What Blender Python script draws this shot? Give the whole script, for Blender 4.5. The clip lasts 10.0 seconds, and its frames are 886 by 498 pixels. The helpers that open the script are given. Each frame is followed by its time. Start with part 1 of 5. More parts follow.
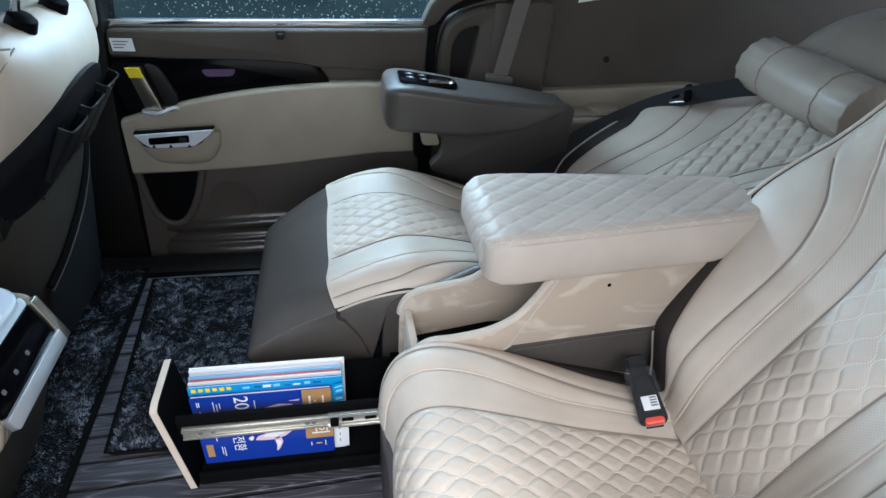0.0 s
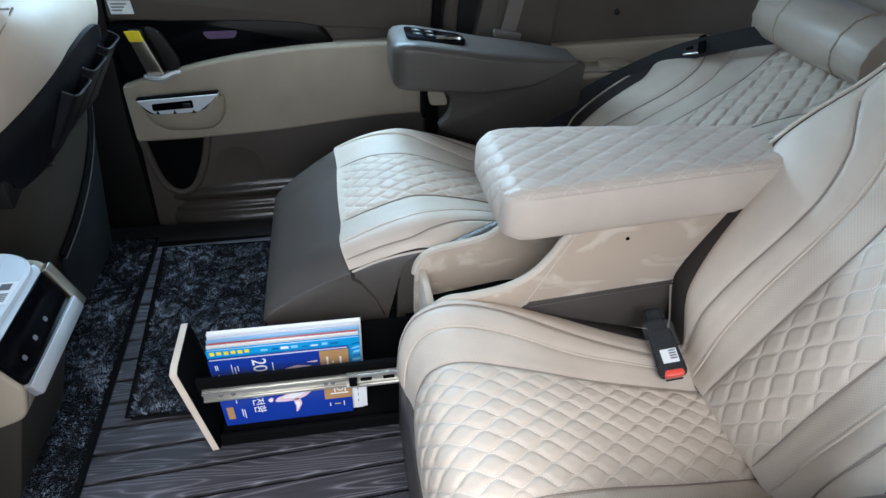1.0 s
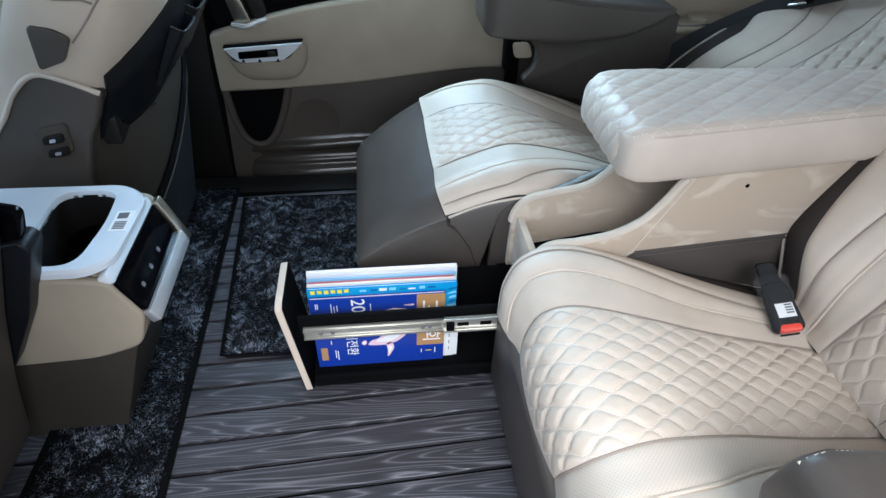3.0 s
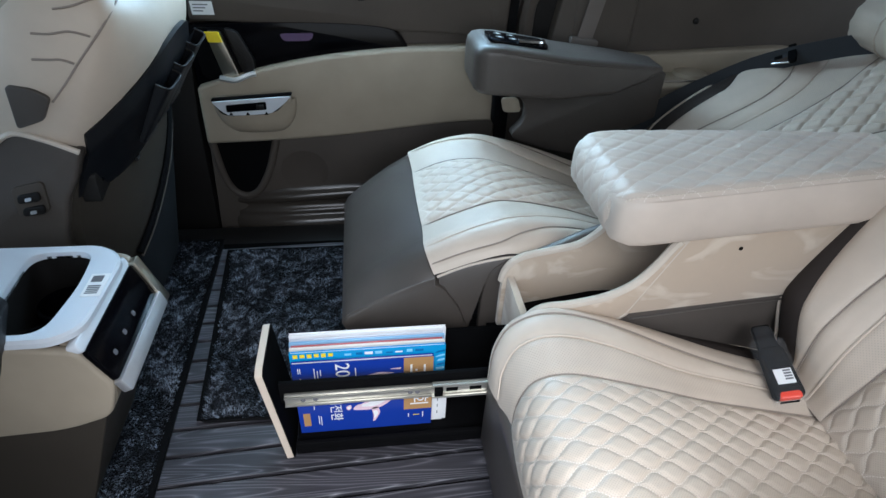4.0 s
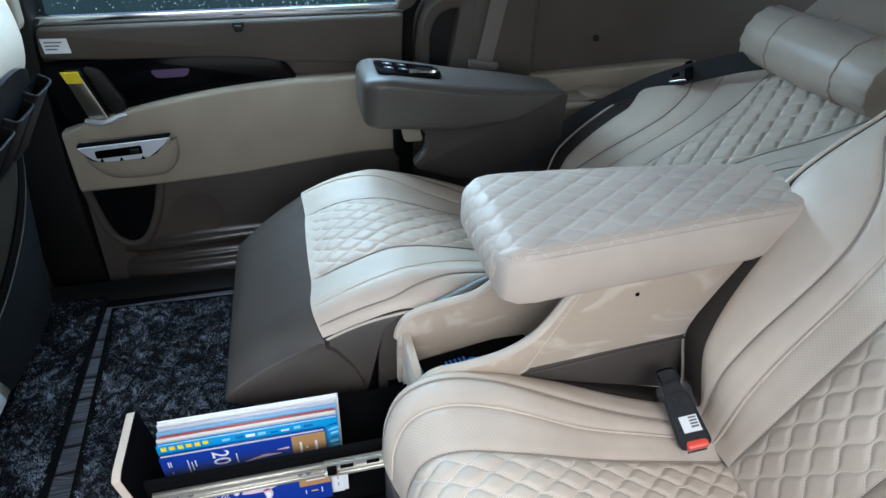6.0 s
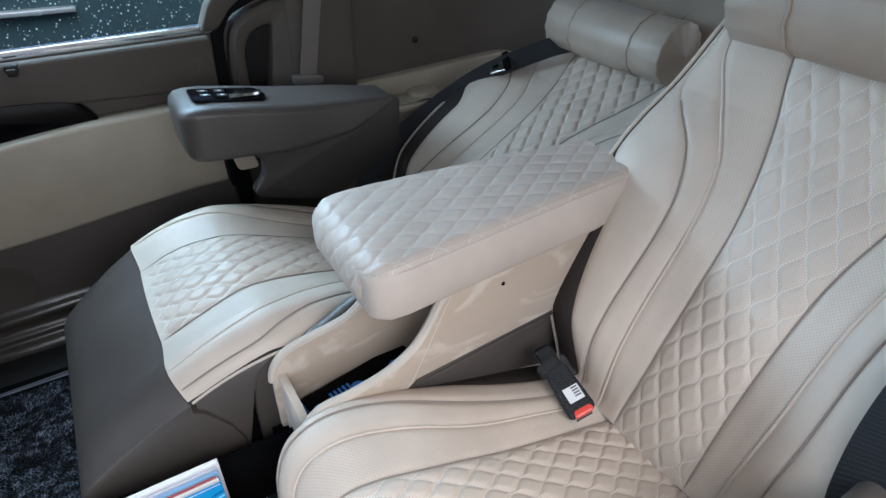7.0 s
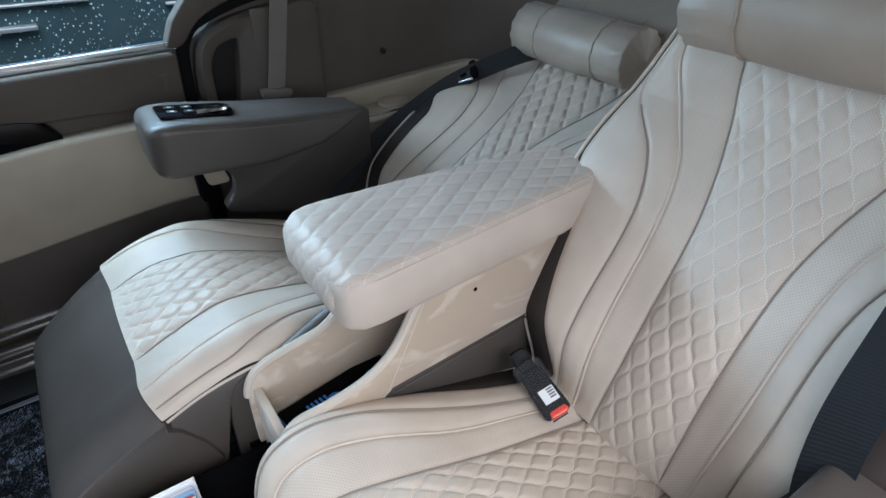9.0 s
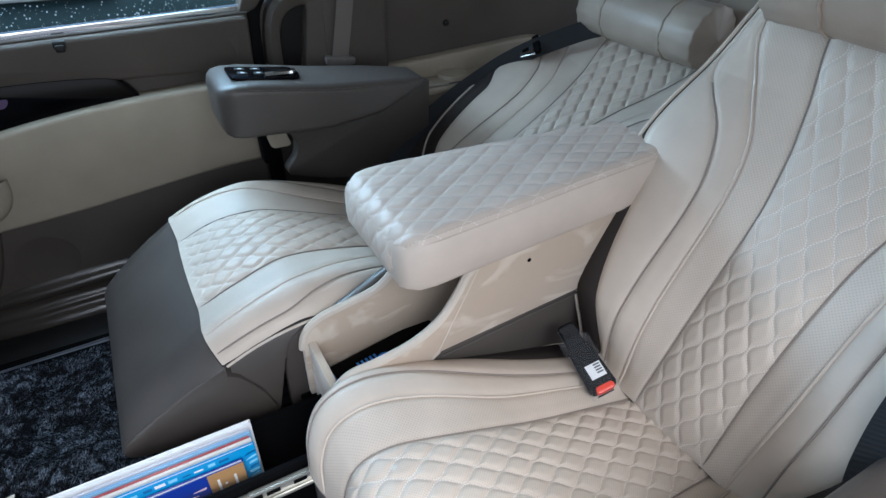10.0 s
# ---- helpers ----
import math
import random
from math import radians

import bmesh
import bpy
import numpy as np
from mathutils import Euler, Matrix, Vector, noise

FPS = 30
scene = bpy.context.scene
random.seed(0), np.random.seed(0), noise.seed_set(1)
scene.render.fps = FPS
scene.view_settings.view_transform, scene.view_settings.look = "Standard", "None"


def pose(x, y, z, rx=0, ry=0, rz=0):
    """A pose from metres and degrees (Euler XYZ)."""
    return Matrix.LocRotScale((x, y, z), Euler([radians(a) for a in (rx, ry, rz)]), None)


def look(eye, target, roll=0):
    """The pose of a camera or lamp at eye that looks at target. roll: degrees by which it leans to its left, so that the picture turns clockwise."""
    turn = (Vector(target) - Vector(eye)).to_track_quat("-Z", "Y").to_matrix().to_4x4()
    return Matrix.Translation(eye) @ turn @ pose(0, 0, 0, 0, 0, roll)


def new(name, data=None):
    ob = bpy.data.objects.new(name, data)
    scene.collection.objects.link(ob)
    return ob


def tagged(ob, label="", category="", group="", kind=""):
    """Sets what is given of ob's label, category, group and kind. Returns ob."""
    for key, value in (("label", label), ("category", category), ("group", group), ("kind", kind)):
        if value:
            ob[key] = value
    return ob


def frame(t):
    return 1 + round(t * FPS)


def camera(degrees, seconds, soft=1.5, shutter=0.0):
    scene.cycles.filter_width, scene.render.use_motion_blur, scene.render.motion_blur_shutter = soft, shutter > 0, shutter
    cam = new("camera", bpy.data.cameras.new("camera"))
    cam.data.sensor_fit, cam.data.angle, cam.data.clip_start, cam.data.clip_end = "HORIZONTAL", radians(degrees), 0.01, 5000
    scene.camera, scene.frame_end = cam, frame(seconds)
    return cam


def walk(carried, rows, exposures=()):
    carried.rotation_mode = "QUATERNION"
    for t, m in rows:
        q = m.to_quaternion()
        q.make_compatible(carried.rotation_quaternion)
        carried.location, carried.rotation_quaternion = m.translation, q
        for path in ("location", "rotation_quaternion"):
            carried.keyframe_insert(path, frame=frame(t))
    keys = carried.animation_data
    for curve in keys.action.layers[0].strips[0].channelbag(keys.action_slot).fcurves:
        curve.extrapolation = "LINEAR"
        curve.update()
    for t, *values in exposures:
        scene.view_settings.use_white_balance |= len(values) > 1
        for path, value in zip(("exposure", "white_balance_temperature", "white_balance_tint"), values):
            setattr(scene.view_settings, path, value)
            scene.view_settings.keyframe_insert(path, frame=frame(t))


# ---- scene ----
cam = camera(76.1, 10.0)
PATH = [
    (0, (0.272, -0.661, 0.989), (0.625, 0.946, -0.148), 4.6),
    (0.5, (0.263, -0.661, 0.976), (0.593, 0.92, -0.202), 4.3),
    (1, (0.253, -0.66, 0.964), (0.588, 0.886, -0.259), 3.2),
    (1.5, (0.246, -0.658, 0.963), (0.636, 0.871, -0.266), 3.3),
    (2, (0.239, -0.653, 0.959), (0.671, 0.854, -0.284), 3.4),
    (2.5, (0.147, -0.665, 0.912), (0.38, 0.87, -0.35), 3.3),
    (2.7, (0.135, -0.666, 0.903), (0.343, 0.85, -0.384), 2.4),
    (3.8, (0.143, -0.64, 0.902), (0.38, 0.915, -0.333), 2.1),
    (4, (0.143, -0.623, 0.914), (0.399, 0.975, -0.26), 3.0),
    (4.5, (0.172, -0.588, 0.926), (0.474, 1.036, -0.202), 3.2),
    (5, (0.226, -0.557, 0.948), (0.545, 1.072, -0.168), 2.8),
    (5.2, (0.235, -0.545, 0.948), (0.57, 1.078, -0.172), 3.5),
    (6.3, (0.262, -0.526, 0.942), (0.791, 1.009, -0.226), 2.8),
    (6.5, (0.261, -0.523, 0.934), (0.901, 1.003, -0.189), 3.3),
    (7, (0.272, -0.503, 0.945), (1.154, 0.888, -0.19), 1.2),
    (7.5, (0.278, -0.495, 0.95), (1.236, 0.836, -0.195), 1.4),
    (8, (0.284, -0.497, 0.952), (1.252, 0.854, -0.16), 0.9),
    (8.5, (0.28, -0.503, 0.947), (1.231, 0.866, -0.157), 0.3),
    (9, (0.278, -0.516, 0.95), (1.229, 0.849, -0.161), 0.5),
    (9.5, (0.274, -0.524, 0.948), (1.181, 0.854, -0.183), 0.7),
    (10, (0.249, -0.524, 0.937), (1.055, 0.889, -0.226), 1.1),
]
EXPOSURES = [(0, 0.04, 5850, 9), (1.5, 0.06, 5850, 9), (2.6, 0.16, 5800, 8), (3.8, 0.04, 5850, 8), (4.5, -0.06, 5850, 9), (5.2, -0.02, 5850, 8), (6.5, 0.06, 5800, 8), (7.2, -0.04, 5950, 13), (9, -0.05, 5900, 11), (10, -0.05, 5750, 10)]
walk(cam, [(t, look(eye, target, roll)) for t, eye, target, roll in PATH], EXPOSURES)

# ---- world and light ----
world = bpy.data.worlds.new("sky")
scene.world = world
world.use_nodes = True
wn = world.node_tree.nodes
wl = world.node_tree.links
sky = wn.new("ShaderNodeTexSky")
sky.sky_type = "NISHITA"
sky.sun_disc = False
sky.sun_elevation = radians(58)
sky.sun_rotation = radians(163)
sky.air_density, sky.dust_density = 1.2, 3.0
wn["Background"].inputs[1].default_value = 0.15
wl.new(sky.outputs[0], wn["Background"].inputs[0])
sun = new("sun", bpy.data.lights.new("sun", "SUN"))
sun.data.energy, sun.data.angle, sun.data.color = 2.6, radians(35), (1.0, 0.98, 0.96)
sun.matrix_basis = look((0.30, -1.10, 1.55), (0.5, 0, 0.2))


def opening_light(name, eye, target, w, h, watts, color):
    """Sky light that enters by one of the car's openings."""
    lamp = new(name, bpy.data.lights.new(name, "AREA"))
    lamp.data.shape, lamp.data.size, lamp.data.size_y = "RECTANGLE", w, h
    lamp.data.energy, lamp.data.color = watts, color
    lamp.matrix_basis = look(eye, target)
    return lamp


opening_light("window_daylight", (0.20, 0.93, 0.95), (0.40, 0.25, 0.28), 0.62, 0.24, 9.0, (0.62, 0.84, 1.0))
opening_light("windscreen_daylight", (-1.45, 0.17, 0.95), (0.5, 0.35, 0.2), 1.3, 0.4, 10.0, (0.60, 0.82, 1.0))
opening_light("doorway_daylight", (0.22, -1.15, 1.15), (0.46, 0.0, 0.20), 1.5, 1.2, 17.0, (1.0, 0.99, 0.98))
opening_light("tailgate_daylight", (2.15, 0.17, 0.85), (0.8, 0.2, 0.4), 1.2, 0.45, 3.0, (0.95, 0.98, 1.0))


# ---- materials ----
def material(name, base, rough=0.5, metal=0.0, spec=0.5):
    m = bpy.data.materials.new(name)
    m.use_nodes = True
    b = m.node_tree.nodes["Principled BSDF"]
    b.inputs["Base Color"].default_value = (*base, 1)
    b.inputs["Roughness"].default_value = rough
    b.inputs["Metallic"].default_value = metal
    b.inputs["Specular IOR Level"].default_value = spec
    return m


def nodes_of(m):
    return m.node_tree.nodes, m.node_tree.links, m.node_tree.nodes["Principled BSDF"]


def math_node(m, op, a, b=None, c=None):
    n = m.node_tree.nodes.new("ShaderNodeMath")
    n.operation = op
    for i, v in enumerate((a, b, c)):
        if v is None:
            continue
        if isinstance(v, (int, float)):
            n.inputs[i].default_value = v
        else:
            m.node_tree.links.new(v, n.inputs[i])
    return n.outputs[0]


def coords(m, scale=(1, 1, 1), kind="Object"):
    N, L, b = nodes_of(m)
    tc = N.new("ShaderNodeTexCoord")
    mp = N.new("ShaderNodeMapping")
    mp.inputs["Scale"].default_value = scale
    L.new(tc.outputs[kind], mp.inputs[0])
    return mp.outputs[0]


def noise_tex(m, vec, scale, detail=4.0, rough=0.55, dist=0.0):
    n = m.node_tree.nodes.new("ShaderNodeTexNoise")
    n.inputs["Scale"].default_value, n.inputs["Detail"].default_value = scale, detail
    n.inputs["Roughness"].default_value, n.inputs["Distortion"].default_value = rough, dist
    m.node_tree.links.new(vec, n.inputs["Vector"])
    return n.outputs["Fac"]


def ramp(m, fac, stops):
    r = m.node_tree.nodes.new("ShaderNodeValToRGB")
    while len(r.color_ramp.elements) < len(stops):
        r.color_ramp.elements.new(0.5)
    for e, (p, c) in zip(r.color_ramp.elements, stops):
        e.position, e.color = p, (*c, 1)
    m.node_tree.links.new(fac, r.inputs[0])
    return r.outputs[0]


def bump(m, height, strength, distance, after=None):
    n = m.node_tree.nodes.new("ShaderNodeBump")
    n.inputs["Strength"].default_value, n.inputs["Distance"].default_value = strength, distance
    m.node_tree.links.new(height, n.inputs["Height"])
    if after is not None:
        m.node_tree.links.new(after, n.inputs["Normal"])
    return n.outputs[0]


def mix(m, fac, a, b):
    n = m.node_tree.nodes.new("ShaderNodeMix")
    n.data_type = "RGBA"
    for i, v in ((0, fac), (6, a), (7, b)):
        if isinstance(v, (int, float)):
            n.inputs[i].default_value = v
        elif isinstance(v, tuple):
            n.inputs[i].default_value = (*v, 1)
        else:
            m.node_tree.links.new(v, n.inputs[i])
    return n.outputs[2]


QW, QL, QA = 0.0225, 0.074, 0.0094   # quilting: line spacing, length of a diamond, swing


def leather(name, base, rough=0.45, perforated=False, stitched=False, grain=900, spec=0.4):
    m = material(name, base, rough, 0, spec)
    N, L, b = nodes_of(m)
    v = coords(m)
    big = noise_tex(m, v, 7, 5)
    dark = tuple(c * 0.86 for c in base)
    light = tuple(min(1, c * 1.07) for c in base)
    col = ramp(m, big, [(0.3, dark), (0.7, light)])
    vor = N.new("ShaderNodeTexVoronoi")
    vor.inputs["Scale"].default_value = grain
    L.new(v, vor.inputs["Vector"])
    nrm = bump(m, vor.outputs["Distance"], 0.22, 0.0006)
    nrm = bump(m, noise_tex(m, v, 30, 3), 0.12, 0.003, nrm)
    if perforated or stitched:
        uv = N.new("ShaderNodeUVMap")
        sep = N.new("ShaderNodeSeparateXYZ")
        L.new(uv.outputs[0], sep.inputs[0])
        s, u = sep.outputs[0], sep.outputs[1]
    if perforated:
        p = 0.0052
        a = math_node(m, "ADD", s, u)
        d = math_node(m, "SUBTRACT", s, u)
        ca = math_node(m, "SUBTRACT", math_node(m, "WRAP", a, p, 0.0), p / 2)
        cd = math_node(m, "SUBTRACT", math_node(m, "WRAP", d, p, 0.0), p / 2)
        r2 = math_node(m, "ADD", math_node(m, "MULTIPLY", ca, ca), math_node(m, "MULTIPLY", cd, cd))
        hole = math_node(m, "LESS_THAN", r2, 0.0012 ** 2)
        col = mix(m, math_node(m, "MULTIPLY", hole, 0.24), col, tuple(c * 0.2 for c in base))
    if stitched:
        sw = math_node(m, "MULTIPLY", math_node(m, "COSINE", math_node(m, "MULTIPLY", s, 2 * math.pi / QL)), QA)
        e1 = math_node(m, "SUBTRACT", u, sw)
        e2 = math_node(m, "SUBTRACT", math_node(m, "ADD", u, sw), QW)
        d1 = math_node(m, "ABSOLUTE", math_node(m, "SUBTRACT", math_node(m, "WRAP", math_node(m, "ADD", e1, QW), 2 * QW, 0.0), QW))
        d2 = math_node(m, "ABSOLUTE", math_node(m, "SUBTRACT", math_node(m, "WRAP", math_node(m, "ADD", e2, QW), 2 * QW, 0.0), QW))
        near = math_node(m, "LESS_THAN", math_node(m, "MINIMUM", d1, d2), 0.00095)
        dash = math_node(m, "GREATER_THAN", math_node(m, "WRAP", s, 0.0042, 0.0), 0.0016)
        col = mix(m, math_node(m, "MULTIPLY", math_node(m, "MULTIPLY", near, dash), 0.50), col, (0.84, 0.79, 0.73))
    L.new(col, b.inputs["Base Color"])
    rr = math_node(m, "ADD", math_node(m, "MULTIPLY", big, 0.18), rough - 0.09)
    L.new(rr, b.inputs["Roughness"])
    L.new(nrm, b.inputs["Normal"])
    return m


def plastic(name, base, rough=0.5, grain=600, strength=0.15, spec=0.4):
    m = material(name, base, rough, 0, spec)
    N, L, b = nodes_of(m)
    v = coords(m)
    n = noise_tex(m, v, 5, 4)
    L.new(ramp(m, n, [(0.3, tuple(c * 0.85 for c in base)), (0.7, tuple(min(1, c * 1.1) for c in base))]), b.inputs["Base Color"])
    L.new(bump(m, noise_tex(m, v, grain, 2), strength, 0.0008), b.inputs["Normal"])
    L.new(math_node(m, "ADD", math_node(m, "MULTIPLY", n, 0.2), rough - 0.1), b.inputs["Roughness"])
    return m


BEIGE = (0.565, 0.478, 0.392)
GREY = (0.070, 0.059, 0.051)
M_beige = leather("beige_leather", BEIGE)
# tan beige, darkened further: the shade under the roof is put into the colour
M_tan_shaded = leather("shaded_tan_leather", (0.34, 0.278, 0.22), 0.40, spec=0.45)
M_front = leather("front_seat_leather", (0.52, 0.437, 0.35), 0.45)
M_perf = leather("perforated_leather", BEIGE, perforated=True)
M_quilt = leather("quilted_leather", BEIGE, perforated=True, stitched=True)
M_quilt_plain = leather("quilted_plain_leather", (0.57, 0.485, 0.41), 0.5, stitched=True)
M_grey = leather("dark_grey_leather", GREY, 0.38, spec=0.5)
M_insert = leather("dark_brown_leather", (0.036, 0.029, 0.026), 0.62, spec=0.15)
M_thread = material("pale_thread", (0.62, 0.55, 0.46), 0.7)
M_seam = material("dark_seam", (0.26, 0.215, 0.18), 0.8)
M_door = plastic("beige_trim", (0.345, 0.293, 0.222), 0.5)
M_taupe = plastic("taupe_trim", (0.076, 0.063, 0.052), 0.5, spec=0.2)
M_shell = plastic("brown_shell", (0.040, 0.034, 0.027), 0.55, spec=0.2)
M_scuff = plastic("glossy_wrapped_trim", (0.050, 0.042, 0.035), 0.20, 40, 0.25, 0.5)
M_dark = plastic("dark_trim", (0.011, 0.0098, 0.009), 0.5, spec=0.25)
M_dark_soft = leather("black_leather", (0.006, 0.0068, 0.009), 0.42, spec=0.25)
M_black = plastic("matt_black", (0.003, 0.003, 0.0034), 0.75, spec=0.05)
M_gloss = material("piano_black", (0.002, 0.002, 0.003), 0.12, 0, 0.07)
M_rubber = material("black_rubber", (0.005, 0.005, 0.0055), 0.8, 0, 0.12)
M_chrome = material("chrome", (0.75, 0.76, 0.78), 0.14, 1.0)
M_satin = material("satin_champagne", (0.6, 0.54, 0.44), 0.3, 1.0)
M_steel = plastic("zinc_steel", (0.62, 0.60, 0.54), 0.32, 300, 0.1)
M_steel.node_tree.nodes["Principled BSDF"].inputs["Metallic"].default_value = 0.85
# bluish white base: the reflected sky is put into the colour
M_sky_white = material("sky_white_gloss", (0.66, 0.70, 0.75), 0.12, 0, 0.6)
M_paper = material("white_paper", (0.78, 0.78, 0.78), 0.6)
M_ink = material("grey_ink", (0.12, 0.12, 0.13), 0.6)
M_yellow = material("yellow_sticker", (0.85, 0.65, 0.02), 0.5)
M_red = material("red_button", (0.75, 0.05, 0.02), 0.35)
M_head = plastic("headliner_cloth", (0.42, 0.38, 0.33), 0.9, 400, 0.3)
M_silver = material("satin_silver", (0.80, 0.81, 0.83), 0.33, 0.8)
M_mdf = plastic("beige_board_edge", (0.62, 0.52, 0.42), 0.7, 250, 0.3)


def suede():
    m = material("beige_suede", (0.5, 0.39, 0.29), 0.9, 0, 0.15)
    N, L, b = nodes_of(m)
    v = coords(m)
    stretch = coords(m, (9, 5, 16))
    n1 = noise_tex(m, stretch, 1.0, 3, 0.5, 0.8)
    fac = ramp(m, n1, [(0.56, (0, 0, 0)), (0.64, (1, 1, 1))])
    col = mix(m, fac, (0.47, 0.372, 0.28), (0.60, 0.51, 0.41))
    fine = noise_tex(m, v, 60, 4)
    col = mix(m, math_node(m, "MULTIPLY", fine, 0.3), col, (0.38, 0.315, 0.25))
    L.new(col, b.inputs["Base Color"])
    L.new(bump(m, noise_tex(m, v, 700, 2), 0.3, 0.001), b.inputs["Normal"])
    b.inputs["Sheen Weight"].default_value = 0.4
    return m


M_suede = suede()


def wood():
    m = material("dark_ash_plank", (0.08, 0.07, 0.07), 0.5)
    N, L, b = nodes_of(m)
    info = N.new("ShaderNodeObjectInfo")
    tc = N.new("ShaderNodeTexCoord")
    off = N.new("ShaderNodeCombineXYZ")
    L.new(math_node(m, "MULTIPLY", info.outputs["Random"], 37.0), off.inputs[0])
    L.new(math_node(m, "MULTIPLY", info.outputs["Random"], 11.0), off.inputs[1])
    add = N.new("ShaderNodeVectorMath")
    L.new(tc.outputs["Object"], add.inputs[0])
    L.new(off.outputs[0], add.inputs[1])
    mp = N.new("ShaderNodeMapping")
    mp.inputs["Scale"].default_value = (2.4, 30, 30)
    L.new(add.outputs[0], mp.inputs[0])
    warp = noise_tex(m, mp.outputs[0], 0.62, 1.5, 0.45, 0.25)
    rings = math_node(m, "PINGPONG", math_node(m, "MULTIPLY", warp, 44.0), 1.0)
    line = math_node(m, "POWER", rings, 3.0)
    patch = noise_tex(m, mp.outputs[0], 0.35, 2)
    mp2 = N.new("ShaderNodeMapping")
    mp2.inputs["Scale"].default_value = (10, 520, 520)
    L.new(add.outputs[0], mp2.inputs[0])
    fib = noise_tex(m, mp2.outputs[0], 1.0, 3)
    g = math_node(m, "ADD", math_node(m, "MULTIPLY", math_node(m, "MULTIPLY", line, patch), 1.15), math_node(m, "MULTIPLY", fib, 0.5))
    tone = math_node(m, "ADD", g, math_node(m, "MULTIPLY", math_node(m, "SUBTRACT", info.outputs["Random"], 0.5), 0.22))
    col = ramp(m, tone, [(0.14, (0.021, 0.020, 0.024)), (0.45, (0.052, 0.050, 0.059)), (0.95, (0.165, 0.160, 0.178))])
    L.new(col, b.inputs["Base Color"])
    L.new(bump(m, g, 0.2, 0.0006), b.inputs["Normal"])
    return m


M_wood = wood()


def carpet():
    m = material("black_shag", (0.03, 0.03, 0.035), 0.7, 0, 0.15)
    N, L, b = nodes_of(m)
    g = N.new("ShaderNodeNewGeometry")
    v = coords(m)
    # noise tones paint tuft highlights and the shade between clumps into the pile
    n = noise_tex(m, v, 34, 3, 0.6, 1.2)
    t = math_node(m, "ADD", math_node(m, "MULTIPLY", g.outputs["Random Per Island"], 0.26), math_node(m, "MULTIPLY", n, 1.05))
    col = ramp(m, t, [(0.52, (0.002, 0.0024, 0.0034)), (0.68, (0.022, 0.025, 0.034)), (0.88, (0.24, 0.27, 0.32))])
    L.new(col, b.inputs["Base Color"])
    return m


M_shag = carpet()


def webbing():
    m = material("black_webbing", (0.009, 0.011, 0.014), 0.6, 0, 0.3)
    N, L, b = nodes_of(m)
    w = N.new("ShaderNodeTexWave")
    w.inputs["Scale"].default_value = 160
    L.new(coords(m), w.inputs["Vector"])
    L.new(bump(m, w.outputs["Fac"], 0.4, 0.0006), b.inputs["Normal"])
    return m


M_web = webbing()
M_web_tan = plastic("taupe_webbing", (0.15, 0.13, 0.115), 0.7, 500, 0.3)


def glass():
    m = material("window_glass", (0.75, 0.85, 0.86), 0.02, 0, 0.5)
    b = m.node_tree.nodes["Principled BSDF"]
    b.inputs["Transmission Weight"].default_value = 1.0
    b.inputs["IOR"].default_value = 1.1
    return m


M_glass = glass()


# ---- building helpers ----
def part(name, bm, mat, parent, label="", smooth=True):
    me = bpy.data.meshes.new(name)
    bmesh.ops.recalc_face_normals(bm, faces=bm.faces)
    bm.to_mesh(me)
    bm.free()
    for m in (mat if isinstance(mat, (list, tuple)) else [mat]):
        me.materials.append(m)
    if smooth:
        me.polygons.foreach_set("use_smooth", [True] * len(me.polygons))
        me.set_sharp_from_angle(angle=radians(38))
    ob = new(name, me)
    if parent is not None:
        ob.parent = parent
        ob.matrix_parent_inverse = parent.matrix_basis.inverted()
    if label:
        ob["label"] = label
    return ob


def thing(name, label, category, at=(0, 0, 0), group="", kind=""):
    ob = new(name)
    ob.empty_display_size = 0.05
    ob.matrix_basis = Matrix.Translation(at)
    return tagged(ob, label, category, group, kind)


def bevel(bm, w, seg=2, angle=30):
    es = [e for e in bm.edges if len(e.link_faces) == 2 and e.calc_face_angle(0) > radians(angle)]
    if es and w > 0:
        bmesh.ops.bevel(bm, geom=es, offset=w, segments=seg, profile=0.5, affect="EDGES", clamp_overlap=True)


def box(x0, x1, y0, y1, z0, z1, bev=0.0, seg=2, m=None):
    bm = bmesh.new()
    bmesh.ops.create_cube(bm, size=1.0)
    bmesh.ops.scale(bm, vec=(x1 - x0, y1 - y0, z1 - z0), verts=bm.verts)
    bmesh.ops.translate(bm, vec=((x0 + x1) / 2, (y0 + y1) / 2, (z0 + z1) / 2), verts=bm.verts)
    bevel(bm, bev, seg)
    if m is not None:
        bmesh.ops.transform(bm, matrix=m, verts=bm.verts)
    return bm


def smooth_line(pts, n=6):
    """Catmull-Rom through open points of any dimension."""
    P = [Vector(p) for p in pts]
    out = []
    for i in range(len(P) - 1):
        a, b, c, d = P[max(i - 1, 0)], P[i], P[i + 1], P[min(i + 2, len(P) - 1)]
        for k in range(n):
            t = k / n
            out.append(0.5 * ((2 * b) + (c - a) * t + (2 * a - 5 * b + 4 * c - d) * t * t + (3 * b - a - 3 * c + d) * t ** 3))
    out.append(P[-1])
    return out


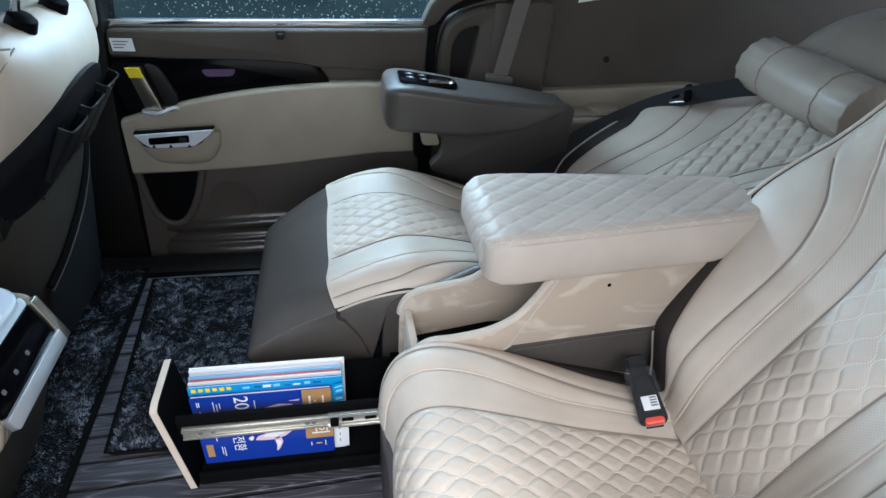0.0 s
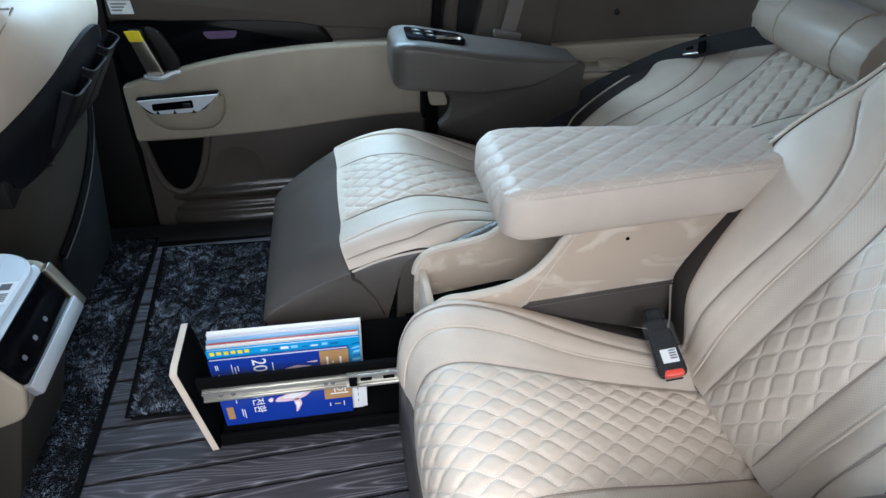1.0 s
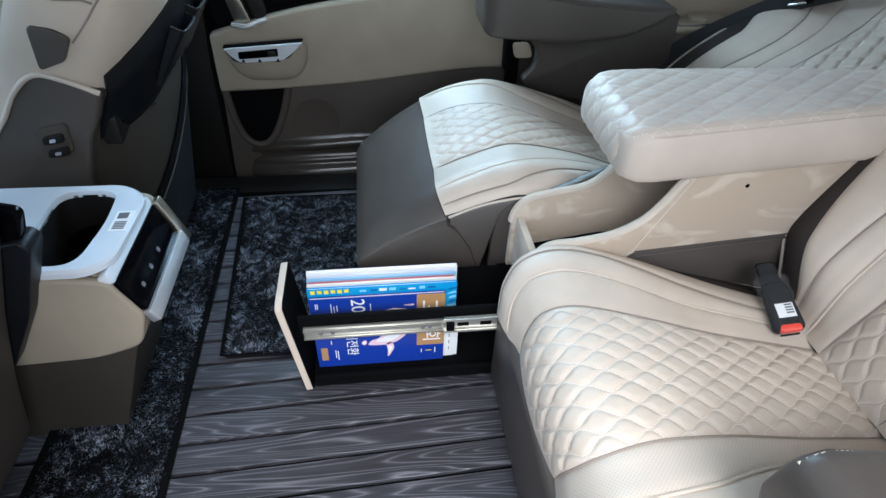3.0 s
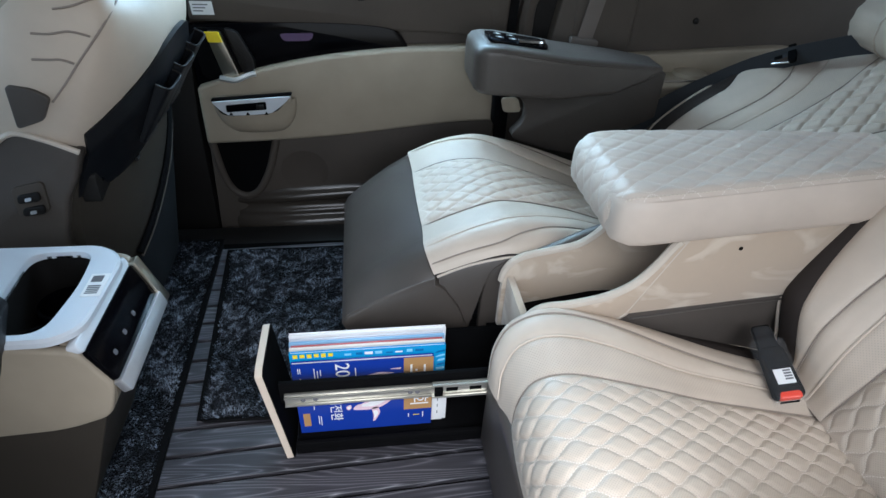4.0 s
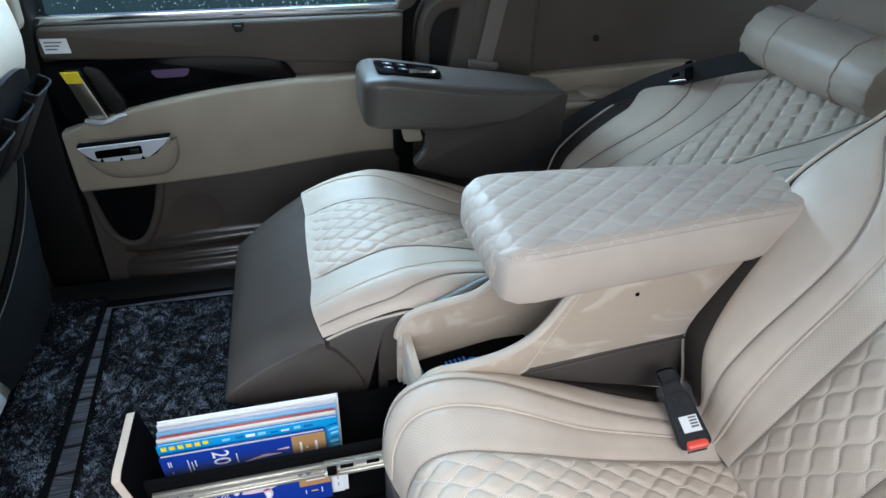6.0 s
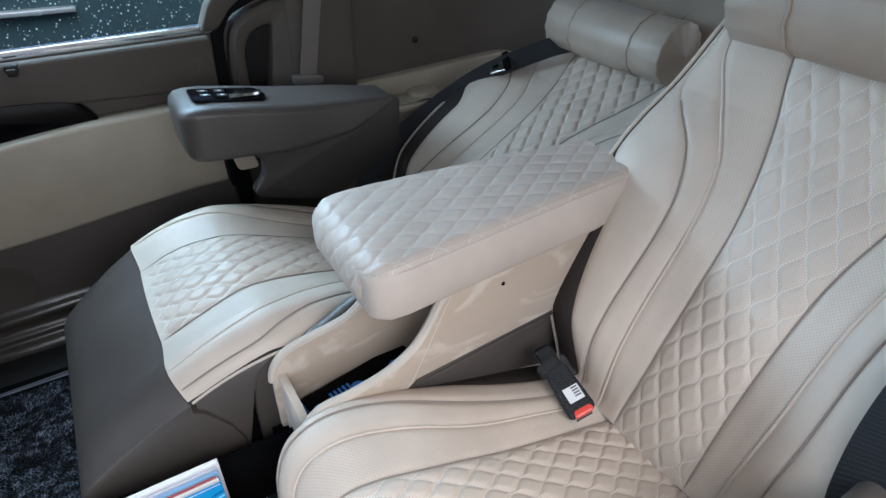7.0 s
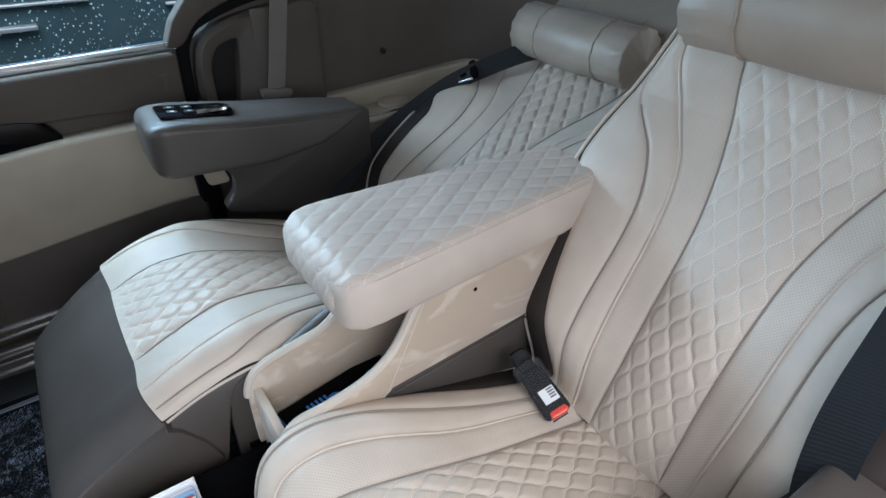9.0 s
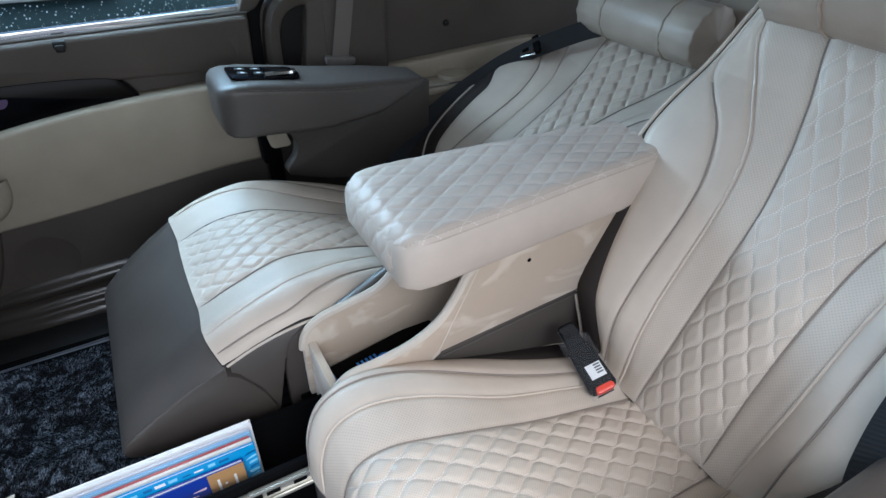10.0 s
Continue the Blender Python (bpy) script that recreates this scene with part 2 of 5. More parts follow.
def prism(outline, a0, a1, axis="y", bev=0.0, seg=2, m=None):
    """A plate: an outline in the other two axes, from a0 to a1 along axis."""
    bm = bmesh.new()
    put = {"y": lambda p, a: (p[0], a, p[1]), "x": lambda p, a: (a, p[0], p[1]), "z": lambda p, a: (p[0], p[1], a)}[axis]
    A = [bm.verts.new(put(p, a0)) for p in outline]
    B = [bm.verts.new(put(p, a1)) for p in outline]
    bm.faces.new(A)
    bm.faces.new(B[::-1])
    n = len(A)
    for i in range(n):
        bm.faces.new((A[i], B[i], B[(i + 1) % n], A[(i + 1) % n]))
    bmesh.ops.recalc_face_normals(bm, faces=bm.faces)
    bevel(bm, bev, seg)
    if m is not None:
        bmesh.ops.transform(bm, matrix=m, verts=bm.verts)
    return bm


def loft(rings, closed=True, caps=True):
    bm = bmesh.new()
    R = [[bm.verts.new(p) for p in r] for r in rings]
    n = len(R[0])
    for a, b in zip(R, R[1:]):
        for i in range(n if closed else n - 1):
            bm.faces.new((a[i], a[(i + 1) % n], b[(i + 1) % n], b[i]))
    if caps and closed:
        bm.faces.new(R[0][::-1])
        bm.faces.new(R[-1])
    bmesh.ops.recalc_face_normals(bm, faces=bm.faces)
    return bm


def tube(pts, r, n=8, flat=1.0, up=(0, 0, 1)):
    P = [Vector(p) for p in pts]
    rings = []
    for i, p in enumerate(P):
        d = (P[min(i + 1, len(P) - 1)] - P[max(i - 1, 0)]).normalized()
        s = d.cross(Vector(up))
        s = s.normalized() if s.length > 1e-4 else Vector((1, 0, 0))
        w = s.cross(d).normalized()
        rings.append([p + r * (math.cos(a) * s + flat * math.sin(a) * w) for a in (2 * math.pi * k / n for k in range(n))])
    return loft(rings)


def strap(pts, width_dir, w, th=0.0016):
    """A webbing band along points, its width along width_dir (one vector or one a point)."""
    P = [Vector(p) for p in pts]
    rings = []
    for i, p in enumerate(P):
        d = (P[min(i + 1, len(P) - 1)] - P[max(i - 1, 0)]).normalized()
        wd = Vector(width_dir[i] if isinstance(width_dir, list) else width_dir).normalized()
        wd = (wd - d * wd.dot(d)).normalized()
        nn = d.cross(wd).normalized()
        rings.append([p + wd * w / 2 + nn * th / 2, p - wd * w / 2 + nn * th / 2, p - wd * w / 2 - nn * th / 2, p + wd * w / 2 - nn * th / 2])
    return loft(rings)


def lathe(profile, axis_point, axis, n=32):
    """profile: (distance along the axis, radius)."""
    ax = Vector(axis).normalized()
    s = ax.cross(Vector((0, 0, 1)))
    s = s.normalized() if s.length > 1e-3 else Vector((1, 0, 0))
    w = s.cross(ax)
    o = Vector(axis_point)
    return loft([[o + ax * h + r * (math.cos(a) * s + math.sin(a) * w) for a in (2 * math.pi * k / n for k in range(n))] for h, r in profile])


def join(*bms):
    out = bmesh.new()
    for b in bms:
        me = bpy.data.meshes.new("tmp")
        b.to_mesh(me)
        b.free()
        out.from_mesh(me)
        bpy.data.meshes.remove(me)
    return out


def rounded(pts, r, n=4):
    """Rounds the corners of a closed outline; r: one radius or one a corner."""
    P = [Vector(p) for p in pts]
    out = []
    for i, p in enumerate(P):
        a, c = P[i - 1], P[(i + 1) % len(P)]
        rr = r[i] if isinstance(r, (list, tuple)) else r
        da, dc = (a - p), (c - p)
        k = min(rr, da.length * 0.48, dc.length * 0.48)
        if k < 1e-5:
            out.append(p)
            continue
        s, e = p + da.normalized() * k, p + dc.normalized() * k
        for j in range(n + 1):
            t = j / n
            out.append((1 - t) ** 2 * s + 2 * t * (1 - t) * p + t * t * e)
    return out


def ring_plate(outer, inner, a0, a1, axis="y", lip=0.004, n=64):
    """A plate from a0 (face) to a1 (back) with a hole through it and a rounded lip at the hole."""
    put = {"y": lambda p, a: (p[0], a, p[1]), "x": lambda p, a: (a, p[0], p[1]), "z": lambda p, a: (p[0], p[1], a)}[axis]
    c = sum((Vector(p[:2]) for p in inner), Vector((0, 0))) / len(inner)

    def cast(poly, ang):
        d = Vector((math.cos(ang), math.sin(ang)))
        best = 0.0
        for i in range(len(poly)):
            p, q = Vector(poly[i - 1][:2]) - c, Vector(poly[i][:2]) - c
            e = q - p
            den = d[0] * e[1] - d[1] * e[0]
            if abs(den) < 1e-12:
                continue
            r, w = (p[0] * e[1] - p[1] * e[0]) / den, (p[0] * d[1] - p[1] * d[0]) / den
            if r > 0 and -1e-6 <= w <= 1 + 1e-6:
                best = max(best, r)
        return d * best
    k = 1 if a1 > a0 else -1
    rings = [[], [], [], [], [], []]
    for j in range(n):
        o, i = cast(outer, 2 * math.pi * j / n), cast(inner, 2 * math.pi * j / n)
        on, inn = o.normalized(), i.normalized()
        for ring, v, a in zip(rings, (o, o, o - on * lip, i + inn * lip, i + inn * lip * 0.3, i), (a1, a0 + k * lip, a0, a0, a0 + k * lip * 0.3, a0 + k * lip)):
            ring.append(put(c + v, a))
    rings.append([put(Vector((p[0], p[2]) if axis == "y" else ((p[1], p[2]) if axis == "x" else (p[0], p[1]))), a1) for p in rings[5]])
    bm = loft(rings, True, False)
    return bm


def lerp_table(tab, s):
    """Smooth interpolation in rows (s, v1, v2, ...)."""
    if s <= tab[0][0]:
        return tab[0][1:]
    for i in range(len(tab) - 1):
        a, b = tab[i], tab[i + 1]
        if s <= b[0]:
            t = (s - a[0]) / (b[0] - a[0])
            p, q = tab[max(i - 1, 0)], tab[min(i + 2, len(tab) - 1)]
            r = []
            for k in range(1, len(a)):
                ma = (b[k] - p[k]) / (b[0] - p[0]) * (b[0] - a[0])
                mb = (q[k] - a[k]) / (q[0] - a[0]) * (b[0] - a[0])
                r.append((2 * t ** 3 - 3 * t * t + 1) * a[k] + (t ** 3 - 2 * t * t + t) * ma + (-2 * t ** 3 + 3 * t * t) * b[k] + (t ** 3 - t * t) * mb)
            return r
    return tab[-1][1:]


def quilt_height(s, u):
    sw = QA * math.cos(2 * math.pi * s / QL)
    d1 = abs((u - sw + QW) % (2 * QW) - QW)
    d2 = abs((u + sw - QW + QW) % (2 * QW) - QW)
    d = min(d1, d2)
    return 0.0046 * math.sin(math.pi / 2 * min(d / 0.0125, 1.0)) ** 0.9 - 0.0030


def upholstery(place, s0, s1, seams, ns, cells, height, quilt_from=-1, quilt_to=9, quilted=True, fine=1.0, deep=1.0):
    """Leather panels over a curved seat. place(s, u, h) gives the world point, seams(s) the half
    widths of the seams from the middle outwards. Returns a list of (band, bmesh) from -n to n."""
    out = []
    nb = len(seams(s0))
    for side in (-1, 1):
        for k in range(nb):
            if k == 0 and side == 1:
                continue
            bm = bmesh.new()
            uvl = bm.loops.layers.uv.new("UVMap")
            nc = cells[k] * (2 if k == 0 else 1)
            rows = []
            info = {}
            for i in range(ns + 1):
                s = s0 + (s1 - s0) * i / ns
                w = seams(s)
                row = []
                for j in range(nc + 1):
                    f = j / nc
                    if k == 0:
                        u = -w[0] + 2 * w[0] * f
                        lo, hi = -w[0], w[0]
                        e = min(f, 1 - f) * 2 * w[0]
                    else:
                        a, b = w[k - 1], w[k]
                        u = side * (a + (b - a) * f)
                        e = min(f, 1 - f) * (b - a)
                        if k == nb - 1 and f > 0.5:
                            e = 0.02
                    h = height(s, u, w)
                    h += (0.0035 * (min(e / 0.012, 1.0)) ** 0.5 - 0.0035) * min(1.0, 0.15 + (s - s0) / 0.03)
                    if k == 0 and quilted and quilt_from < s < quilt_to:
                        edge = min(e / 0.01, 1, (s - quilt_from) / 0.01, (quilt_to - s) / 0.01)
                        h += quilt_height(s * fine, u * fine) * deep / fine * max(edge, 0)
                    v = bm.verts.new(place(s, u, h))
                    info[v] = (s * fine, u * fine) if k == 0 else (s, u)
                    row.append(v)
                rows.append(row)
            for a, b in zip(rows, rows[1:]):
                for j in range(nc):
                    f = bm.faces.new((a[j], a[j + 1], b[j + 1], b[j]))
                    for lp in f.loops:
                        lp[uvl].uv = info[lp.vert]
            out.append((side * k, bm))
    return out


# ---- the car's shell ----
def setting(name, bm, mat, label, category, smooth=True):
    return tagged(part(name, bm, mat, None, "", smooth), label, category, kind="structure")


setting("ground", box(-40, 40, -40, 40, -0.62, -0.45), plastic("wet_asphalt", (0.05, 0.05, 0.052), 0.35, 80, 0.4), "dark wet asphalt around the car", "ground")
setting("floor_base", box(-2.2, 2.2, -0.62, 0.70, -0.06, -0.012), M_black, "black floor pan under the planks", "floor")
setting("ceiling", box(-1.5, 2.25, -0.68, 0.95, 1.16, 1.24, 0.02), M_head, "pale grey cloth headliner of the car", "ceiling")
# far side: window frame, quarter panel, sill
setting("sill", join(box(-0.75, 0.60, 0.70, 0.80, -0.12, -0.02, 0.008), box(-0.75, 0.60, 0.79, 0.90, -0.30, -0.11, 0.01)), M_dark, "dark scuffed door sill step", "sill")
setting("wall_quarter", prism([(0.545, -0.3), (2.25, -0.3), (2.25, 0.78), (1.75, 0.90), (1.0, 0.82), (0.80, 0.80), (0.72, 0.74), (0.545, 0.62)], 0.885, 0.95, "y", 0.004), M_taupe, "taupe plastic rear quarter panel", "wall")
setting("pillar_front", prism([(-0.44, -0.3), (-0.30, -0.3), (-0.285, 0.3), (-0.262, 0.56), (-0.245, 0.72), (-0.20, 1.2), (-0.32, 1.2), (-0.40, 0.6)], 0.84, 0.95, "y", 0.01), M_dark, "dark plastic centre pillar trim", "pillar")
setting("pillar_cover", prism(rounded([(-0.385, 0.605), (-0.262, 0.605), (-0.215, 1.15), (-0.36, 1.15)], 0.02), 0.80, 0.838, "y", 0.012, 3), M_door, "beige upper cover of the centre pillar", "pillar")
setting("pillar_rear", prism([(0.60, 0.60), (0.80, 0.78), (0.86, 1.2), (0.72, 1.2), (0.66, 0.90)], 0.90, 0.96, "y", 0.01), M_taupe, "taupe plastic rear pillar trim", "pillar")
setting("wall_roof_rail", box(-1.5, 2.25, 0.90, 0.97, 1.06, 1.17, 0.02), M_head, "pale cloth roof rail over the windows", "wall")
setting("wall_rear", join(box(2.2, 2.3, -0.62, 0.95, -0.3, 0.55, 0.01), box(2.2, 2.3, -0.62, 0.95, 1.05, 1.2, 0.01)), M_taupe, "taupe tailgate trim with an open window", "wall")
setting("wall_near_rear", box(1.15, 2.25, -0.70, -0.62, -0.3, 0.62, 0.01), M_taupe, "taupe quarter panel beside the door opening", "wall")
# out of view, added as a light blocker for the upper near backrest
setting("pillar_near_shade", box(0.99, 1.15, -0.78, -0.62, -0.3, 1.2, 0.02), M_taupe, "unseen taupe pillar added behind the doorway to shade the near backrest", "pillar")
setting("wall_front_door", join(box(-1.5, -0.44, 0.84, 0.92, -0.3, 0.62, 0.015), box(-1.5, -0.44, 0.80, 0.845, 0.34, 0.46, 0.015)), M_door, "beige front door trim with an armrest", "door")
setting("wall_firewall", box(-1.62, -1.5, -0.62, 0.95, -0.3, 0.72, 0.02), M_dark, "dark dashboard closing the cabin", "wall")

# unseen rail, added to keep doorway light off the near pillow
setting("wall_near_shade_rail", box(0.58, 2.25, -0.76, -0.69, 0.98, 1.2, 0.02), M_head, "unseen pale rail added to shade the near pillow and upper backrest", "wall")

# never in view: added to block sun and doorway light from the passenger seat
setting("wall_near_front_shade", join(box(-1.5, -0.40, -0.74, -0.66, -0.3, 0.60, 0.015), box(-0.50, -0.40, -0.74, -0.66, 0.60, 1.17, 0.015)), M_taupe, "unseen taupe door and pillar added to shade the front passenger seat", "door")

# ---- outside ----
def parked_car():
    c = thing("parked_car", "dark parked car with bright trim in the rain", "car", (0.4, 3.4, -0.45))
    paint = plastic("dark_car_paint", (0.045, 0.075, 0.085), 0.12, 20, 0.02)
    part("body", prism(rounded([(-3.0, -0.2), (3.2, -0.2), (3.25, 0.35), (2.4, 0.55), (1.9, 0.95), (-1.2, 1.0), (-2.2, 0.55), (-3.0, 0.4)], 0.15), 3.0, 4.6, "y", 0.08, 3), paint, c)
    part("side_window", prism(rounded([(-1.9, 0.56), (1.9, 0.58), (1.7, 0.88), (-1.1, 0.92)], 0.06), 2.985, 3.02, "y", 0.01), M_gloss, c)
    part("belt_trim", box(-2.0, 2.0, 2.96, 3.0, 0.53, 0.565, 0.008), M_silver, c, "bright belt line trim")
    # added silver strips that stand in for white reflection streaks in the window
    part("streak_strip_long", box(-1.4, 0.3, 2.95, 3.0, 0.295, 0.318, 0.005), M_silver, c, "long silver strip for a white streak reflected in the window")
    for x0, x1, z in ((-0.2, 0.55, 0.40), (0.9, 1.5, 0.345), (-1.6, -0.7, 0.44)):
        part("streak_strip", box(x0, x1, 2.97, 3.0, z, z + 0.014, 0.004), M_silver, c, "short silver strip for a white streak reflected in the window")
    for x in (-2.0, 2.0):
        w = part("wheel", lathe([(-0.1, 0.2), (-0.1, 0.30), (0.1, 0.30), (0.1, 0.2)], (x, 3.05, -0.15), (0, 1, 0), 24), M_rubber, c)
    return c


parked_car()


# ---- far sliding door ----
def sliding_door():
    d = thing("door_1", "beige and taupe sliding door, shut, with piano black panel", "door", (0.1, 0.85, -0.1), kind="structure")
    part("door_shell", prism(rounded([(-0.31, -0.25), (0.505, -0.25), (0.512, 0.30), (0.522, 0.625), (-0.272, 0.608), (-0.275, 0.3)], [0.02, 0.02, 0.01, 0.01, 0.01, 0.01]), 0.865, 0.93, "y", 0.006), M_taupe, d)
    part("upper_trim", prism(rounded([(-0.262, 0.54), (0.513, 0.505), (0.518, 0.62), (-0.255, 0.602)], 0.012), 0.842, 0.868, "y", 0.008, 3), M_taupe, d)
    part("black_panel", prism(smooth_line([(-0.27, 0.37), (-0.12, 0.425), (0.05, 0.455), (0.25, 0.472), (0.262, 0.478)], 4) + smooth_line([(0.245, 0.505), (0.21, 0.526), (0.10, 0.536), (-0.08, 0.537), (-0.262, 0.531)], 4), 0.838, 0.868, "y", 0.004), M_gloss, d, "piano black inlay")
    top = smooth_line([(-0.268, 0.385), (-0.12, 0.428), (0.04, 0.460), (0.22, 0.480), (0.40, 0.486), (0.50, 0.484)], 5)
    bot = smooth_line([(0.505, 0.288), (0.40, 0.285), (0.27, 0.272), (0.10, 0.252), (-0.10, 0.238), (-0.272, 0.232)], 5)
    part("armrest_panel", prism(top + bot, 0.815, 0.868, "y", 0.010, 3), M_door, d, "beige soft armrest panel")
    # lower pocket with a rounded mouth
    part("lower_trim", prism(rounded([(-0.30, -0.24), (0.50, -0.24), (0.502, 0.285), (0.27, 0.268), (-0.272, 0.225)], 0.01), 0.838, 0.868, "y", 0.006), M_taupe, d)
    pocket = smooth_line([(-0.264, 0.232), (-0.252, 0.135), (-0.232, 0.082), (-0.198, 0.062), (-0.160, 0.080), (-0.122, 0.150), (-0.096, 0.236)], 5)
    part("pocket_rim", tube([(p[0], 0.838, p[1]) for p in pocket], 0.011, 10), M_taupe, d)
    # no real hollow: a flat black sheet paints the shade inside the pocket
    part("pocket_shade", prism([(p[0], p[1]) for p in pocket], 0.8365, 0.841, "y"), M_black, d, "flat black sheet for the shade inside the storage pocket")
    part("speaker_grille", lathe([(0, 0.066), (0.002, 0.065), (0.0025, 0.06), (0.002, 0.058)], (-0.030, 0.8395, 0.135), (0, -1, 0), 36), M_taupe, d, "round speaker grille")
    # wrapped lower ledge: a swept step with soft ridges
    prof = [(0.842, 0.100), (0.836, 0.074), (0.824, 0.060), (0.822, 0.048), (0.830, 0.036), (0.828, 0.022), (0.820, 0.012), (0.819, 0.0), (0.806, -0.012), (0.800, -0.030), (0.806, -0.05)]
    prof = smooth_line(prof, 3)
    rings = []
    for i in range(25):
        f = i / 24
        x = -0.255 + 0.745 * f
        rise = 0.030 * f - 0.012 * (1 - f) ** 3
        k = min(1.0, f / 0.22) ** 0.6
        rings.append([Vector((x, 0.846 + (p[0] - 0.846) * k, p[1] + rise * (0.4 + 6 * max(p[1], 0)))) for p in prof])
    part("lower_ledge", loft(rings, False, False), M_scuff, d, "glossy film-wrapped ledge")
    # pull cup and switch plate
    rows = []
    for i in range(11):
        f = i / 10
        z = 0.362 - 0.098 * f
        k = math.sqrt(max(0.0, 1 - f ** 2.4))
        rows.append([(-0.132 + 0.004 * f + 0.104 * (0.25 + 0.75 * k) * math.cos(a), 0.8165 - 0.040 * (k ** 0.8) * max(math.sin(a), 0) ** 0.7, z) for a in (math.pi * j / 24 for j in range(25))])
    part("pull_cup", loft(rows, closed=False), M_door, d)
    boat = smooth_line([(-0.228, 0.366), (-0.216, 0.350), (-0.198, 0.334), (-0.178, 0.330), (-0.10, 0.334), (-0.078, 0.342), (-0.052, 0.362), (-0.036, 0.379)], 4)
    part("bezel_edge", prism(rounded([(-0.232, 0.370), (-0.210, 0.333), (-0.19, 0.327), (-0.10, 0.331), (-0.072, 0.340), (-0.032, 0.384)], 0.006), 0.774, 0.790, "y", 0.002), M_black, d)
    # silver plate given a pale non-metal colour that paints its bright reflection
    part("switch_plate", prism(boat, 0.770, 0.786, "y", 0.003), M_sky_white, d, "silver window switch bezel")
    for x in (-0.190, -0.150, -0.105):
        part("bezel_notch", prism([(x, 0.3325), (x + 0.009, 0.3325), (x + 0.0045, 0.341)], 0.768, 0.772, "y"), M_black, d)
    part("cup_lid", prism(rounded([(-0.224, 0.786), (-0.04, 0.786), (-0.04, 0.816), (-0.224, 0.816)], 0.006), 0.352, 0.368, "z", 0.003), M_door, d)
    sw = part("switch", prism(rounded([(-0.195, 0.358), (-0.098, 0.366), (-0.098, 0.346), (-0.195, 0.340)], 0.004), 0.767, 0.774, "y", 0.002), M_gloss, d, "black window switches")
    part("switch_rocker", box(-0.122, -0.104, 0.763, 0.769, 0.347, 0.360, 0.002), M_dark, sw)
    # inner door handle
    h = part("release_recess", prism(rounded([(-0.262, 0.525), (-0.155, 0.525), (-0.115, 0.44), (-0.125, 0.415), (-0.25, 0.40)], 0.02), 0.832, 0.840, "y", 0.002), M_black, d, "black handle recess")
    lev = part("release_lever", prism(rounded([(-0.222, 0.52), (-0.190, 0.52), (-0.158, 0.415), (-0.196, 0.41)], 0.006), 0.812, 0.834, "y", 0.004), M_satin, d, "brushed metal release lever")
    part("yellow_tag", prism([(-0.223, 0.522), (-0.190, 0.522), (-0.185, 0.498), (-0.216, 0.498)], 0.809, 0.8125, "y"), M_yellow, lev, "yellow sticker")
    part("lever_guard", prism(rounded([(-0.182, 0.53), (-0.150, 0.52), (-0.118, 0.45), (-0.122, 0.425), (-0.15, 0.42)], 0.012), 0.818, 0.834, "y", 0.004), M_dark, d)
    part("lever_wrap", tube(smooth_line([(-0.205, 0.812, 0.412), (-0.17, 0.805, 0.408), (-0.14, 0.812, 0.418), (-0.12, 0.815, 0.422)], 4), 0.007, 6), M_silver, d, "crumpled clear film")
    stk = part("paper_sticker", prism([(-0.250, 0.583), (-0.200, 0.583), (-0.198, 0.553), (-0.248, 0.553)], 0.8395, 0.8415, "y"), M_paper, d, "white paper label")
    for k in range(3):
        part("print_bar", box(-0.244, -0.210 - 0.006 * k, 0.8388, 0.8397, 0.5745 - 0.007 * k, 0.577 - 0.007 * k), M_ink, stk)
    part("shade_hook", join(box(0.135, 0.158, 0.828, 0.844, 0.598, 0.612, 0.003), box(0.138, 0.155, 0.822, 0.830, 0.592, 0.606, 0.003)), M_dark, d)
    part("clip_scratch", prism(rounded([(0.462, 0.575), (0.488, 0.58), (0.484, 0.545), (0.478, 0.535), (0.476, 0.56)], 0.004), 0.8405, 0.8425, "y"), M_taupe, d)
    part("ambient_badge", prism(rounded([(-0.055, 0.512), (0.03, 0.514), (0.02, 0.496), (-0.045, 0.494)], 0.009), 0.8355, 0.8382, "y"), material("mauve_tint", (0.10, 0.06, 0.13), 0.1), d, "mauve tinted inlay")
    return d


sliding_door()


